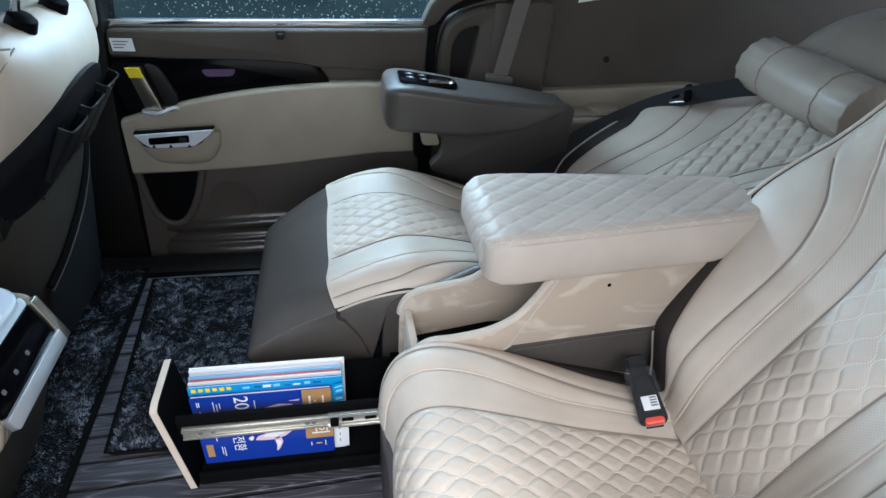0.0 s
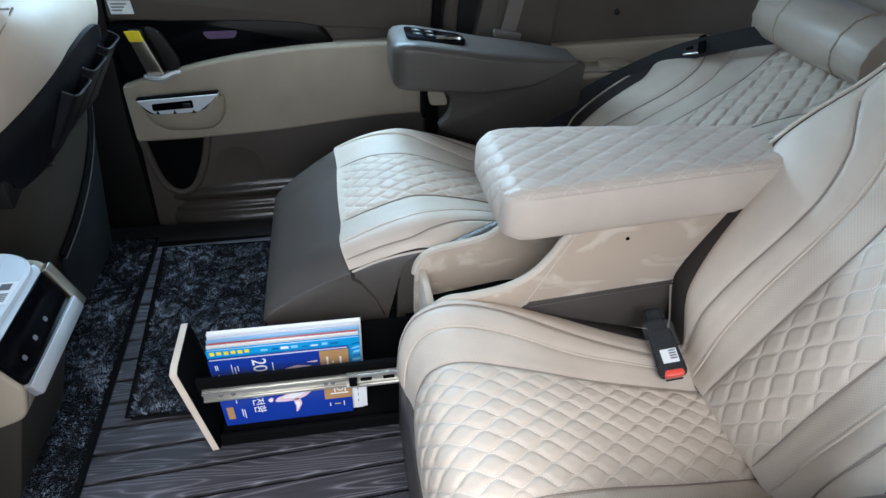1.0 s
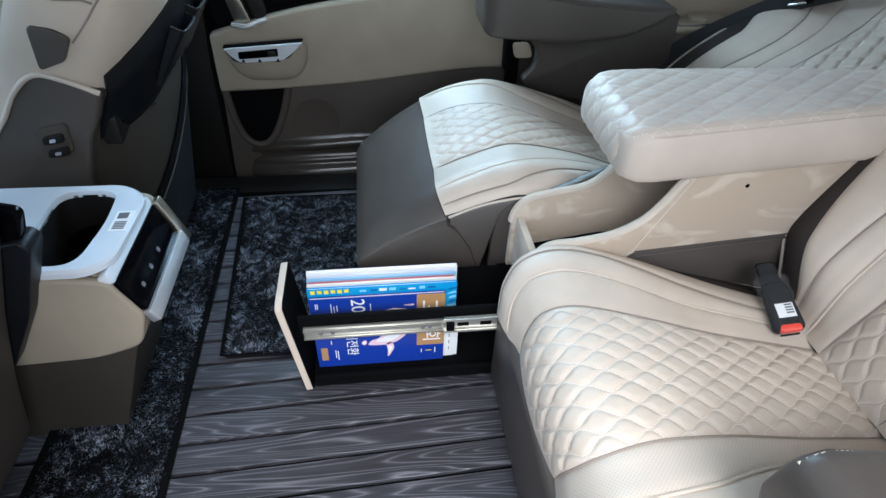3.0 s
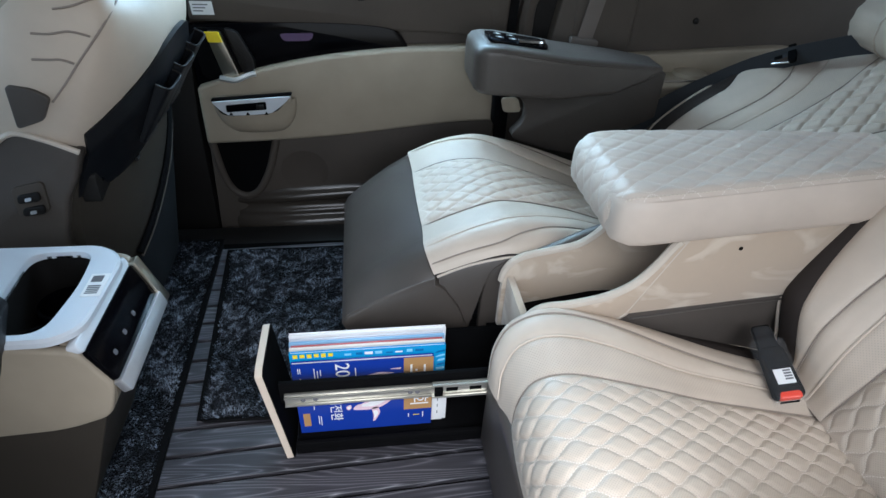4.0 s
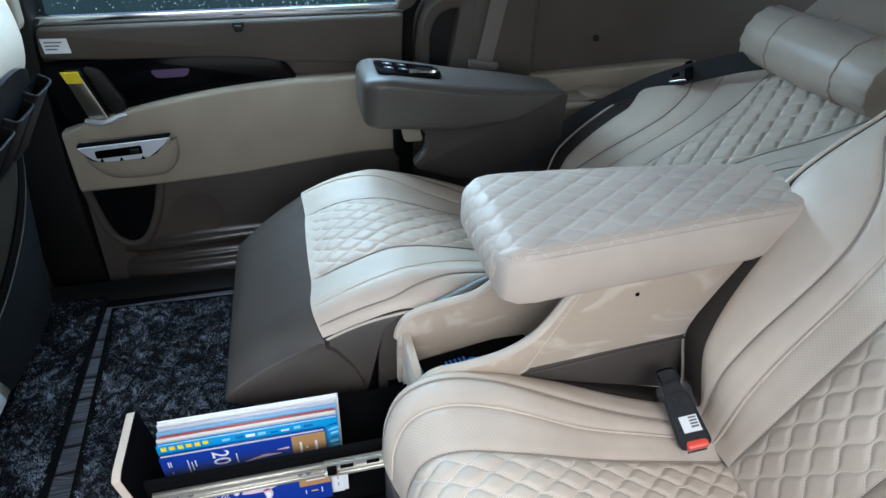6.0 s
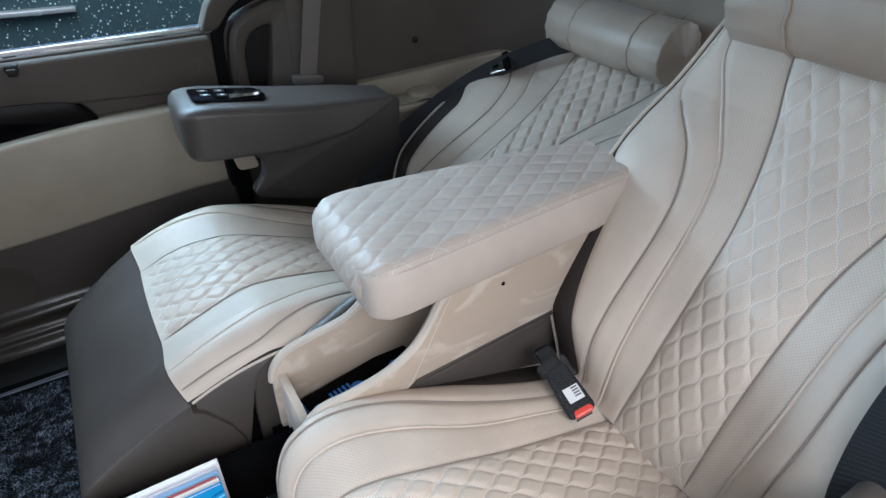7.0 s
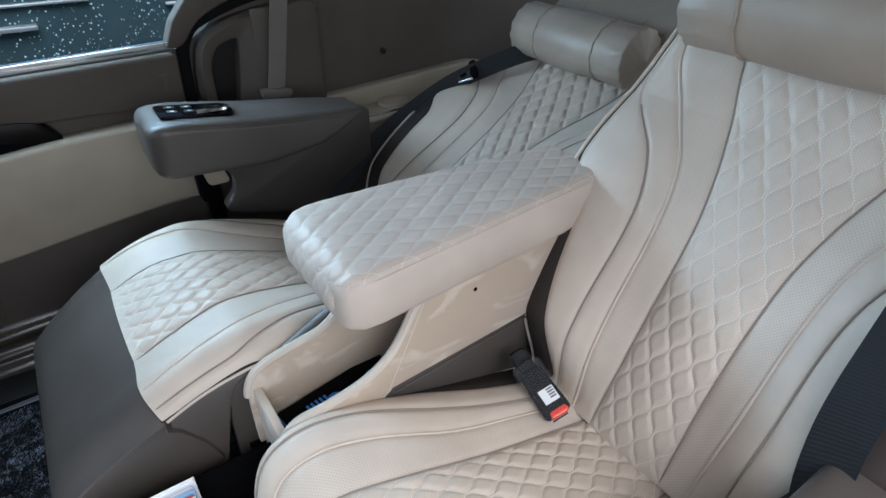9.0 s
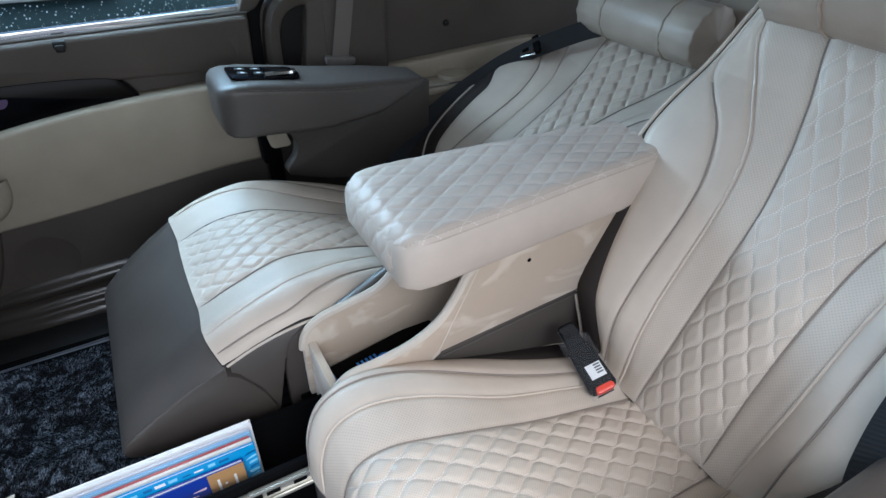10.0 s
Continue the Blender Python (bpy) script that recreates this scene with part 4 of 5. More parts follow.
def console_lid():
    t = thing("armrest_lid", "cream quilted padded armrest lid on the console", "armrest", (0.7, 0.08, 0.45))
    # outline stations from front to rear: x, near y, far y, bottom z, top z
    st = [(0.487, 0.022, 0.190, 0.462, 0.514), (0.489, 0.008, 0.204, 0.456, 0.520), (0.497, 0.0, 0.212, 0.452, 0.526), (0.515, -0.006, 0.218, 0.447, 0.531), (0.54, -0.008, 0.219, 0.447, 0.532),
          (0.66, -0.006, 0.200, 0.455, 0.541), (0.80, -0.004, 0.168, 0.464, 0.552), (0.93, -0.002, 0.140, 0.472, 0.560), (0.952, 0.0, 0.136, 0.476, 0.557)]
    # side shell
    rings = []
    for x, a, b, z0, z1 in st:
        r = 0.014
        ring = [(x, a + r, z1 - 0.004), (x, a + 0.004, z1 - 0.010), (x, a, z1 - 0.022), (x, a, z0 + 0.012), (x, a + 0.008, z0), (x, b - 0.008, z0), (x, b, z0 + 0.012), (x, b, z1 - 0.022), (x, b - 0.004, z1 - 0.010), (x, b - r, z1 - 0.004)]
        rings.append([Vector(p) for p in ring])
    part("padded_side", loft(rings), M_quilt_plain, t)
    # quilted top wrapping down the front
    prof = [(0.493, 0.450), (0.485, 0.468), (0.482, 0.490), (0.487, 0.512), (0.502, 0.528), (0.53, 0.5345), (0.66, 0.543), (0.80, 0.554), (0.945, 0.562)]
    at, total = path_frame(prof)
    bm = bmesh.new()
    uvl = bm.loops.layers.uv.new("UVMap")
    rows, info = [], {}
    ns, nc = 170, 74
    for i in range(ns + 1):
        s = total * i / ns
        p, d = at(s)
        a, b = lerp_table([(q[0], q[1], q[2]) for q in st], p[0])
        a, b = a + 0.004, b - 0.004
        row = []
        for j in range(nc + 1):
            f = j / nc
            y = a + (b - a) * f
            e = min(f, 1 - f) * (b - a)
            h = -0.010 * (1 - min(e / 0.014, 1)) ** 2 + quilt_height(s * 1.3, (y - 0.1) * 1.3) * 0.5 * min(e / 0.02, 1)
            v = bm.verts.new((p[0] - d[1] * h, y, p[1] + d[0] * h))
            info[v] = (s * 1.3, (y - 0.1) * 1.3)
            row.append(v)
        rows.append(row)
    for r0, r1 in zip(rows, rows[1:]):
        for j in range(nc):
            fc = bm.faces.new((r0[j], r0[j + 1], r1[j + 1], r1[j]))
            for lp in fc.loops:
                lp[uvl].uv = info[lp.vert]
    part("quilted_top", bm, M_quilt_plain, t)
    # seam stitches along the near edge
    for yy in (1,):
        bm = bmesh.new()
        for i in range(0, 170, 2):
            s = 0.03 + (total - 0.04) * i / 170
            p, d = at(s)
            a, b = lerp_table([(q[0], q[1], q[2]) for q in st], p[0])
            y = a + 0.0065 if yy == 1 else b - 0.0065
            m = Matrix.Translation((p[0] + d[1] * 0.004, y, p[1] - d[0] * 0.004)) @ Matrix.Rotation(-math.atan2(d[1], d[0]), 4, "Y") @ Matrix.Diagonal((0.0032, 0.0012, 0.0012, 1))
            bmesh.ops.create_cube(bm, size=1.0, matrix=m)
        part("edge_stitching", bm, M_thread, t)
    return t


console_lid()


# ---- pull-out magazine drawer ----
def drawer():
    t = thing("magazine_rack", "pulled-out black wooden magazine rack with cream board edge", "rack", (0.1, 0.06, 0.0))
    face = Matrix.Translation((-0.009, 0, 0.012)) @ Matrix.Rotation(radians(-6.8), 4, "Y")
    out = rounded([(-0.004, 0.0), (0.112, 0.0), (0.112, 0.222), (0.012, 0.222), (-0.004, 0.218)], 0.004)
    part("front_core", prism(out, -0.008, 0.004, "x", 0.001, 1, face), M_mdf, t, "cream laminated board edge")
    part("front_back", prism(rounded([(-0.0035, 0.001), (0.1115, 0.001), (0.1115, 0.2215), (0.011, 0.2215), (-0.0035, 0.2175)], 0.004), 0.0042, 0.006, "x", 0, 1, face), M_black, t, "black inner face")
    part("bottom", box(0.0, 0.62, 0.004, 0.108, 0.012, 0.024), M_black, t)
    part("side_board", box(0.0, 0.62, 0.100, 0.108, 0.024, 0.20), M_black, t)
    part("near_rail_board", box(-0.012, 0.62, 0.006, 0.014, 0.150, 0.196, 0.001), M_black, t)
    part("near_foot_board", box(0.0, 0.62, 0.004, 0.012, 0.024, 0.040, 0.001), M_black, t)
    r = part("slide_rail", join(box(-0.004, 0.245, -0.002, 0.004, 0.150, 0.196 - 0.018, 0.0015), box(-0.004, 0.245, -0.006, -0.002, 0.153, 0.157, 0.001), box(-0.004, 0.245, -0.006, -0.002, 0.171, 0.175, 0.001)), M_steel, t, "zinc telescopic slide")
    o = part("outer_slide", join(box(0.236, 0.62, -0.004, 0.001, 0.152, 0.184, 0.0015), box(0.236, 0.62, -0.009, -0.004, 0.180, 0.184, 0.001), box(0.236, 0.62, -0.009, -0.004, 0.152, 0.156, 0.001)), M_steel, t, "zinc outer slide")
    for x in (0.025, 0.045, 0.20, 0.212):
        part("rivet", lathe([(0, 0.0042), (0.0015, 0.003)], (x, -0.002, 0.164), (0, -1, 0), 10), M_ink, r)
    for x in (0.26, 0.30, 0.345):
        part("slot", box(x, x + 0.02, -0.0046, -0.0038, 0.163, 0.172, 0.001), M_black, o)
    part("catch", box(0.240, 0.254, -0.011, -0.004, 0.158, 0.178, 0.002), M_black, o)
    return t


drawer()


def print_mat(name, base):
    m = material(name, base, 0.25, 0, 0.5)
    return m


def text_on(name, body, size, m, mat, parent):
    cu = bpy.data.curves.new(name, "FONT")
    cu.body, cu.size, cu.align_x, cu.align_y, cu.extrude = body, size, "CENTER", "CENTER", 0.0002
    ob = new(name + "_src", cu)
    me = bpy.data.meshes.new_from_object(ob.evaluated_get(bpy.context.evaluated_depsgraph_get()))
    bpy.data.objects.remove(ob)
    me.transform(m)
    me.materials.clear()
    me.materials.append(mat)
    o = new(name, me)
    o.parent = parent
    o.matrix_parent_inverse = parent.matrix_basis.inverted()
    return o


def books():
    blue, navy = print_mat("blue_cover", (0.012, 0.04, 0.30)), print_mat("deep_blue_cover", (0.01, 0.03, 0.22))
    cyan, tan = print_mat("cyan_cover", (0.02, 0.30, 0.62)), print_mat("tan_block", (0.42, 0.24, 0.10))
    white, pink = M_paper, print_mat("pale_pink_print", (0.75, 0.55, 0.62))
    red = print_mat("red_print", (0.45, 0.10, 0.10))
    rng = random.Random(2)

    def volume(name, label, x0, x1, y0, y1, z0, z1, cover):
        t = thing(name, label, "book", ((x0 + x1) / 2, (y0 + y1) / 2, z0), "books in the rack")
        part("cover", join(box(x0, x1, y0, y0 + 0.0012, z0, z1, 0.0004, 1), box(x0, x1, y1 - 0.0012, y1, z0, z1, 0.0004, 1), box(x0, x1, y0 + 0.0012, y1 - 0.0012, z0, z0 + 0.001)), cover, t)
        part("page_block", box(x0 + 0.002, x1 - 0.002, y0 + 0.0014, y1 - 0.0014, z0 + 0.0012, z1 - 0.002), white, t, "white page block")
        return t
    # front workbook, cover towards the door opening
    b = volume("workbook", "blue workbook standing on its long edge in the rack", 0.006, 0.243, 0.037, 0.0435, 0.026, 0.207, blue)
    face = 0.0368
    turn = Matrix.Rotation(radians(90), 4, "X")
    quarter = Matrix.Rotation(radians(-90), 4, "Z")

    def plate(x0, x1, z0, z1, mat, name, dy=0.0006):
        part(name, box(x0, x1, face - dy, face, z0, z1), mat, b, "", False)
    plate(0.192, 0.2425, 0.148, 0.206, tan, "tan_block")
    plate(0.192, 0.2425, 0.072, 0.128, tan, "tan_block")
    plate(0.014, 0.026, 0.046, 0.080, tan, "tan_label")
    for x, z0, z1 in ((0.016, 0.184, 0.196), (0.019, 0.184, 0.196), (0.018, 0.165, 0.172), (0.020, 0.150, 0.160), (0.042, 0.160, 0.194), (0.047, 0.168, 0.188), (0.052, 0.176, 0.190), (0.110, 0.168, 0.190), (0.040, 0.05, 0.072), (0.044, 0.045, 0.07), (0.034, 0.09, 0.10), (0.20, 0.05, 0.06), (0.226, 0.048, 0.062)):
        plate(x, x + 0.0014, z0, z1, white, "print_bar")
    text_on("cover_text", "20", 0.034, Matrix.Translation((0.088, face - 0.0008, 0.187)) @ turn @ quarter, white, b)
    text_on("cover_text", "1", 0.016, Matrix.Translation((0.214, face - 0.0008, 0.056)) @ turn @ quarter, M_yellow, b)
    text_on("cover_text", "대전환", 0.0235, Matrix.Translation((0.071, face - 0.0008, 0.088)) @ turn @ quarter, white, b)
    text_on("cover_text", "회", 0.036, Matrix.Translation((0.217, face - 0.0012, 0.098)) @ turn @ quarter, white, b)
    for x, z0, z1 in ((0.203, 0.162, 0.190), (0.212, 0.174, 0.1775), (0.226, 0.160, 0.188)):
        plate(x, x + 0.0035, z0, z1, white, "title_bar", 0.0011)
    # pale leaping emblem: body, fin and tail
    for out in ([(0.100, 0.082), (0.108, 0.094), (0.118, 0.096), (0.134, 0.112), (0.158, 0.122), (0.178, 0.120), (0.172, 0.104), (0.156, 0.088), (0.138, 0.080), (0.118, 0.080)],
                [(0.146, 0.088), (0.150, 0.070), (0.140, 0.048), (0.136, 0.046), (0.138, 0.062), (0.134, 0.084)],
                [(0.100, 0.088), (0.094, 0.080), (0.088, 0.090), (0.098, 0.096)]):
        o = rounded(out, 0.006, 3)
        part("emblem", prism(o, face - 0.0008, face, "y"), pink, b)
        cx, cz = sum(p[0] for p in o) / len(o), sum(p[1] for p in o) / len(o)
        part("emblem_core", prism([(cx + (p[0] - cx) * 0.6, cz + (p[1] - cz) * 0.5) for p in o], face - 0.0012, face - 0.0008, "y"), white, b)
    for out in ([(0.118, 0.166), (0.150, 0.176), (0.176, 0.172), (0.150, 0.170)], [(0.168, 0.182), (0.188, 0.184), (0.186, 0.180)]):
        part("emblem", prism(rounded(out, 0.003), face - 0.0008, face, "y"), pink, b)
    m1 = volume("magazine", "cyan magazine with a sea picture cover in the rack", 0.004, 0.264, 0.0475, 0.0530, 0.026, 0.221, cyan)
    wave = print_mat("pale_wave", (0.25, 0.6, 0.8))
    wave2 = print_mat("deep_wave", (0.01, 0.14, 0.36))
    for k in range(16):
        z = 0.045 + 0.0105 * k
        part("wave_print", prism(rounded([(0.244 + 0.006 * rng.random(), z), (0.2635, z + 0.004 * rng.random()), (0.2635, z + 0.007), (0.246 + 0.008 * rng.random(), z + 0.005)], 0.002, 2), 0.0466, 0.0474, "y"), wave if k % 3 else wave2, m1, "", False)
    for k in range(8):
        x = 0.092 + 0.017 * k + 0.004 * rng.random()
        part("sky_print", box(x, x + 0.008 + 0.006 * rng.random(), 0.0467, 0.0474, 0.210, 0.212 + 0.004 * rng.random()), (wave, wave2, white)[k % 3], m1, "", False)
    for k in range(6):
        part("title_bar", box(0.010 + 0.0115 * k, 0.0175 + 0.0115 * k, 0.0460, 0.0467, 0.2105 + 0.001 * (k % 2), 0.2185), M_yellow, m1, "", False)
    m2 = volume("magazine", "pale cream magazine in the rack", 0.004, 0.262, 0.0555, 0.0590, 0.026, 0.224, print_mat("cream_cover", (0.72, 0.66, 0.6)))
    m3 = volume("magazine", "red backed magazine in the rack", 0.006, 0.260, 0.0610, 0.0645, 0.026, 0.223, red)
    volume("magazine", "pale blue magazine in the rack", 0.003, 0.264, 0.0665, 0.0705, 0.026, 0.226, print_mat("pale_blue_cover", (0.25, 0.45, 0.65)))
    volume("magazine", "pale grey magazine in the rack", 0.004, 0.262, 0.0730, 0.0765, 0.026, 0.227, print_mat("pale_grey_cover", (0.6, 0.6, 0.64)))
    volume("magazine", "white magazine at the back of the rack", 0.002, 0.268, 0.0800, 0.0870, 0.026, 0.230, white)
    for j, (x1, z1) in enumerate(((0.264, 0.128), (0.271, 0.118))):
        vol = thing("booklet", "thin white booklet sticking out behind the workbook", "book", (0.22, 0.045, 0.026), "books in the rack")
        part("pages", box(0.18, x1, 0.0440 + 0.0016 * j, 0.0454 + 0.0016 * j, 0.026, z1, 0.0003, 1), white, vol)
        for k in range(4):
            part("print_bar", box(0.2535, 0.2550, 0.0434 + 0.0016 * j, 0.0440 + 0.0016 * j, 0.045 + 0.018 * k, 0.053 + 0.018 * k), M_ink, vol, "", False)


books()


# ---- far armrest ----
def far_armrest():
    t = thing("side_armrest", "dark taupe padded armrest with seat controls at the far seat", "armrest", (0.6, 0.66, 0.5))
    st = [(0.384, 0.478, 0.532, 0.618, 0.700), (0.3855, 0.468, 0.540, 0.602, 0.716), (0.390, 0.459, 0.549, 0.590, 0.726), (0.400, 0.453, 0.555, 0.581, 0.734), (0.418, 0.450, 0.557, 0.575, 0.738), (0.45, 0.448, 0.556, 0.574, 0.738), (0.52, 0.443, 0.546, 0.574, 0.734), (0.60, 0.438, 0.534, 0.574, 0.728),
          (0.72, 0.448, 0.522, 0.580, 0.715), (0.79, 0.474, 0.514, 0.588, 0.70), (0.83, 0.496, 0.507, 0.600, 0.69)]
    rings = []
    for x, z0, z1, y0, y1 in st:
        o = rounded([(y0, z0), (y1, z0), (y1, z1), (y0, z1)], 0.018, 5)
        rings.append([Vector((x, p[0], p[1])) for p in o])
    part("padded_body", loft(rings), M_grey, t)
    line = smooth_line([(0.402, 0.5825, 0.545), (0.45, 0.5755, 0.546), (0.60, 0.5755, 0.524), (0.72, 0.5815, 0.512), (0.80, 0.591, 0.506)], 5)
    part("stitching", tube(line, 0.0016, 6), M_grey, t)
    tilt = Matrix.Translation((0.487, 0.652, 0.5520)) @ Matrix.Rotation(radians(8), 4, "Y") @ Matrix.Diagonal((0.9, 0.85, 0.7, 1))
    c = part("control_panel", prism(rounded([(-0.075, -0.045), (0.075, -0.045), (0.085, 0.0), (0.075, 0.045), (-0.075, 0.045)], 0.016), -0.004, 0.005, "z", 0.002, 2, tilt), M_gloss, t, "glossy black control panel")
    for x, y in ((-0.055, -0.02), (-0.055, 0.012), (-0.02, -0.02), (-0.02, 0.012)):
        part("button", prism(rounded([(x, y), (x + 0.022, y), (x + 0.022, y + 0.018), (x, y + 0.018)], 0.004), 0.004, 0.007, "z", 0.001, 1, tilt), M_dark, c)
        part("button_mark", prism([(x + 0.007, y + 0.007), (x + 0.015, y + 0.007), (x + 0.015, y + 0.011), (x + 0.007, y + 0.011)], 0.0068, 0.0075, "z", 0, 1, tilt), M_paper, c)
    part("lever", tube([tilt @ Vector(p) for p in smooth_line([(0.0, -0.032, 0.007), (0.03, -0.030, 0.010), (0.06, -0.020, 0.010), (0.072, 0.0, 0.008)], 5)], 0.006, 8), M_chrome, c, "chrome trimmed switch")
    part("lever_slot", tube([tilt @ Vector(p) for p in ((0.02, 0.0, 0.006), (0.06, 0.01, 0.006))], 0.008, 8, 0.4), M_black, c)
    # bracket down to the seat side
    out = smooth_line([(0.50, 0.445), (0.525, 0.405), (0.548, 0.372), (0.545, 0.335), (0.52, 0.302), (0.53, 0.285)], 5) + [Vector(p) for p in ((0.62, 0.255), (0.90, 0.20), (0.90, 0.46), (0.80, 0.49))]
    part("mount", prism(out, 0.700, 0.735, "y", 0.006), M_grey, t, "dark taupe side mount")
    part("front_peg", prism(rounded([(0.478, 0.44), (0.498, 0.44), (0.50, 0.30), (0.482, 0.30)], 0.006), 0.755, 0.80, "y", 0.004), M_black, t)
    part("belt_guide", prism(rounded([(0.49, 0.385), (0.535, 0.385), (0.548, 0.345), (0.50, 0.345)], 0.012), 0.738, 0.742, "y", 0.001), M_door, t)
    return t


far_armrest()


def near_armrest():
    t = thing("side_armrest", "dark taupe padded armrest with pale stitching at the near seat", "armrest", (0.66, -0.47, 0.4))
    st = [(0.480, 0.395, 0.410), (0.4815, 0.375, 0.432), (0.486, 0.362, 0.450), (0.495, 0.355, 0.463), (0.512, 0.352, 0.470), (0.547, 0.350, 0.463), (0.60, 0.350, 0.451), (0.72, 0.350, 0.436), (0.85, 0.365, 0.425)]
    rings = []
    for x, z0, z1 in st:
        o = rounded([(-0.58, z0), (-0.438, z0), (-0.438, z1), (-0.58, z1)], 0.022, 5)
        rings.append([Vector((x, p[0], p[1])) for p in o])
    part("padded_body", loft(rings), M_grey, t)
    bm = bmesh.new()
    for k in range(64):
        x = 0.490 + 0.35 * k / 64
        z = lerp_table([(s[0], s[2]) for s in st], x)[0]
        bmesh.ops.create_cube(bm, size=1.0, matrix=Matrix.Translation((x, -0.4455, z - 0.0070)) @ Matrix.Rotation(radians(35), 4, "X") @ Matrix.Rotation(radians(12), 4, "Z") @ Matrix.Diagonal((0.0042, 0.0026, 0.002, 1)))
    part("stitching", bm, M_thread, t, "pale double stitching")
    part("control_panel", prism(rounded([(0.585, -0.545), (0.72, -0.545), (0.72, -0.465), (0.585, -0.465)], 0.014), 0.440, 0.4545, "z", 0.002), M_gloss, t, "glossy black control panel")
    part("mount", box(0.66, 0.92, -0.56, -0.50, 0.10, 0.42, 0.02), M_grey, t)
    return t


near_armrest()


# ---- belts and buckle ----
def seat_belts():
    t = thing("seat_belt", "black seat belt with metal tongue across the far backrest", "seat belt", far_back(0.45, 0.25, 0.06))
    pts = [far_back(0.66, 0.10, 0.045), far_back(0.60, 0.118, 0.050), far_back(0.54, 0.160, 0.058), far_back(0.431, 0.232, 0.062), far_back(0.336, 0.270, 0.060), far_back(0.185, 0.296, 0.056), far_back(0.05, 0.288, 0.045), far_back(-0.02, 0.280, 0.02), Vector((0.80, 0.68, 0.16))]
    ln = smooth_line(pts, 6)
    part("webbing", strap(ln, (-0.5, 0.5, 0.75), 0.046), M_web, t, "black woven webbing")
    m = far_back(0.455, 0.218, 0.068)
    q = Matrix.Translation(m) @ Matrix.Rotation(radians(-36), 4, "Y") @ Matrix.Rotation(radians(-34), 4, "Z")
    tg = part("tongue", prism(rounded([(-0.042, -0.019), (0.0, -0.032), (0.0, 0.032), (-0.042, 0.019)], 0.004), -0.002, 0.003, "z", 0.001, 1, q), M_chrome, t, "steel belt tongue")
    part("tongue_slot", prism(rounded([(-0.033, -0.010), (-0.016, -0.010), (-0.016, 0.010), (-0.033, 0.010)], 0.002), 0.0028, 0.0036, "z", 0, 1, q), M_black, tg)
    part("tongue_grip", prism(rounded([(-0.004, -0.032), (0.014, -0.032), (0.014, 0.032), (-0.004, 0.032)], 0.006), -0.004, 0.007, "z", 0.002, 2, q), M_black, t)
    # retractor belt on the pillar
    p = thing("pillar_belt", "taupe seat belt hanging at the pillar with its guide", "seat belt", (0.71, 0.84, 0.5))
    part("webbing", strap([(0.800, 0.845, 1.0), (0.762, 0.840, 0.72), (0.732, 0.836, 0.56), (0.718, 0.834, 0.49)], (1, 0.2, 0), 0.046), M_web_tan, p)
    part("guide", prism(rounded([(0.680, 0.513), (0.758, 0.503), (0.754, 0.484), (0.682, 0.490)], 0.008), 0.822, 0.842, "y", 0.004), M_web_tan, p, "taupe plastic belt guide")
    part("tongue", prism(rounded([(0.706, 0.49), (0.736, 0.488), (0.730, 0.460), (0.712, 0.460)], 0.006), 0.828, 0.834, "y", 0.001), M_chrome, p, "steel belt tongue")
    n = thing("seat_belt", "black seat belt beside the near backrest", "seat belt", near_back(0.25, -0.24, 0.03))
    ln = smooth_line([near_back(0.62, -0.200, 0.055), near_back(0.50, -0.202, 0.072), near_back(0.36, -0.206, 0.080), near_back(0.25, -0.210, 0.080), near_back(0.17, -0.221, 0.072), near_back(0.10, -0.238, 0.056), near_back(0.0, -0.255, 0.03), Vector((0.80, -0.49, 0.16))], 8)
    part("webbing", strap(ln, (0.3, 1, 0.3), 0.056), M_web, n, "black woven webbing")


seat_belts()


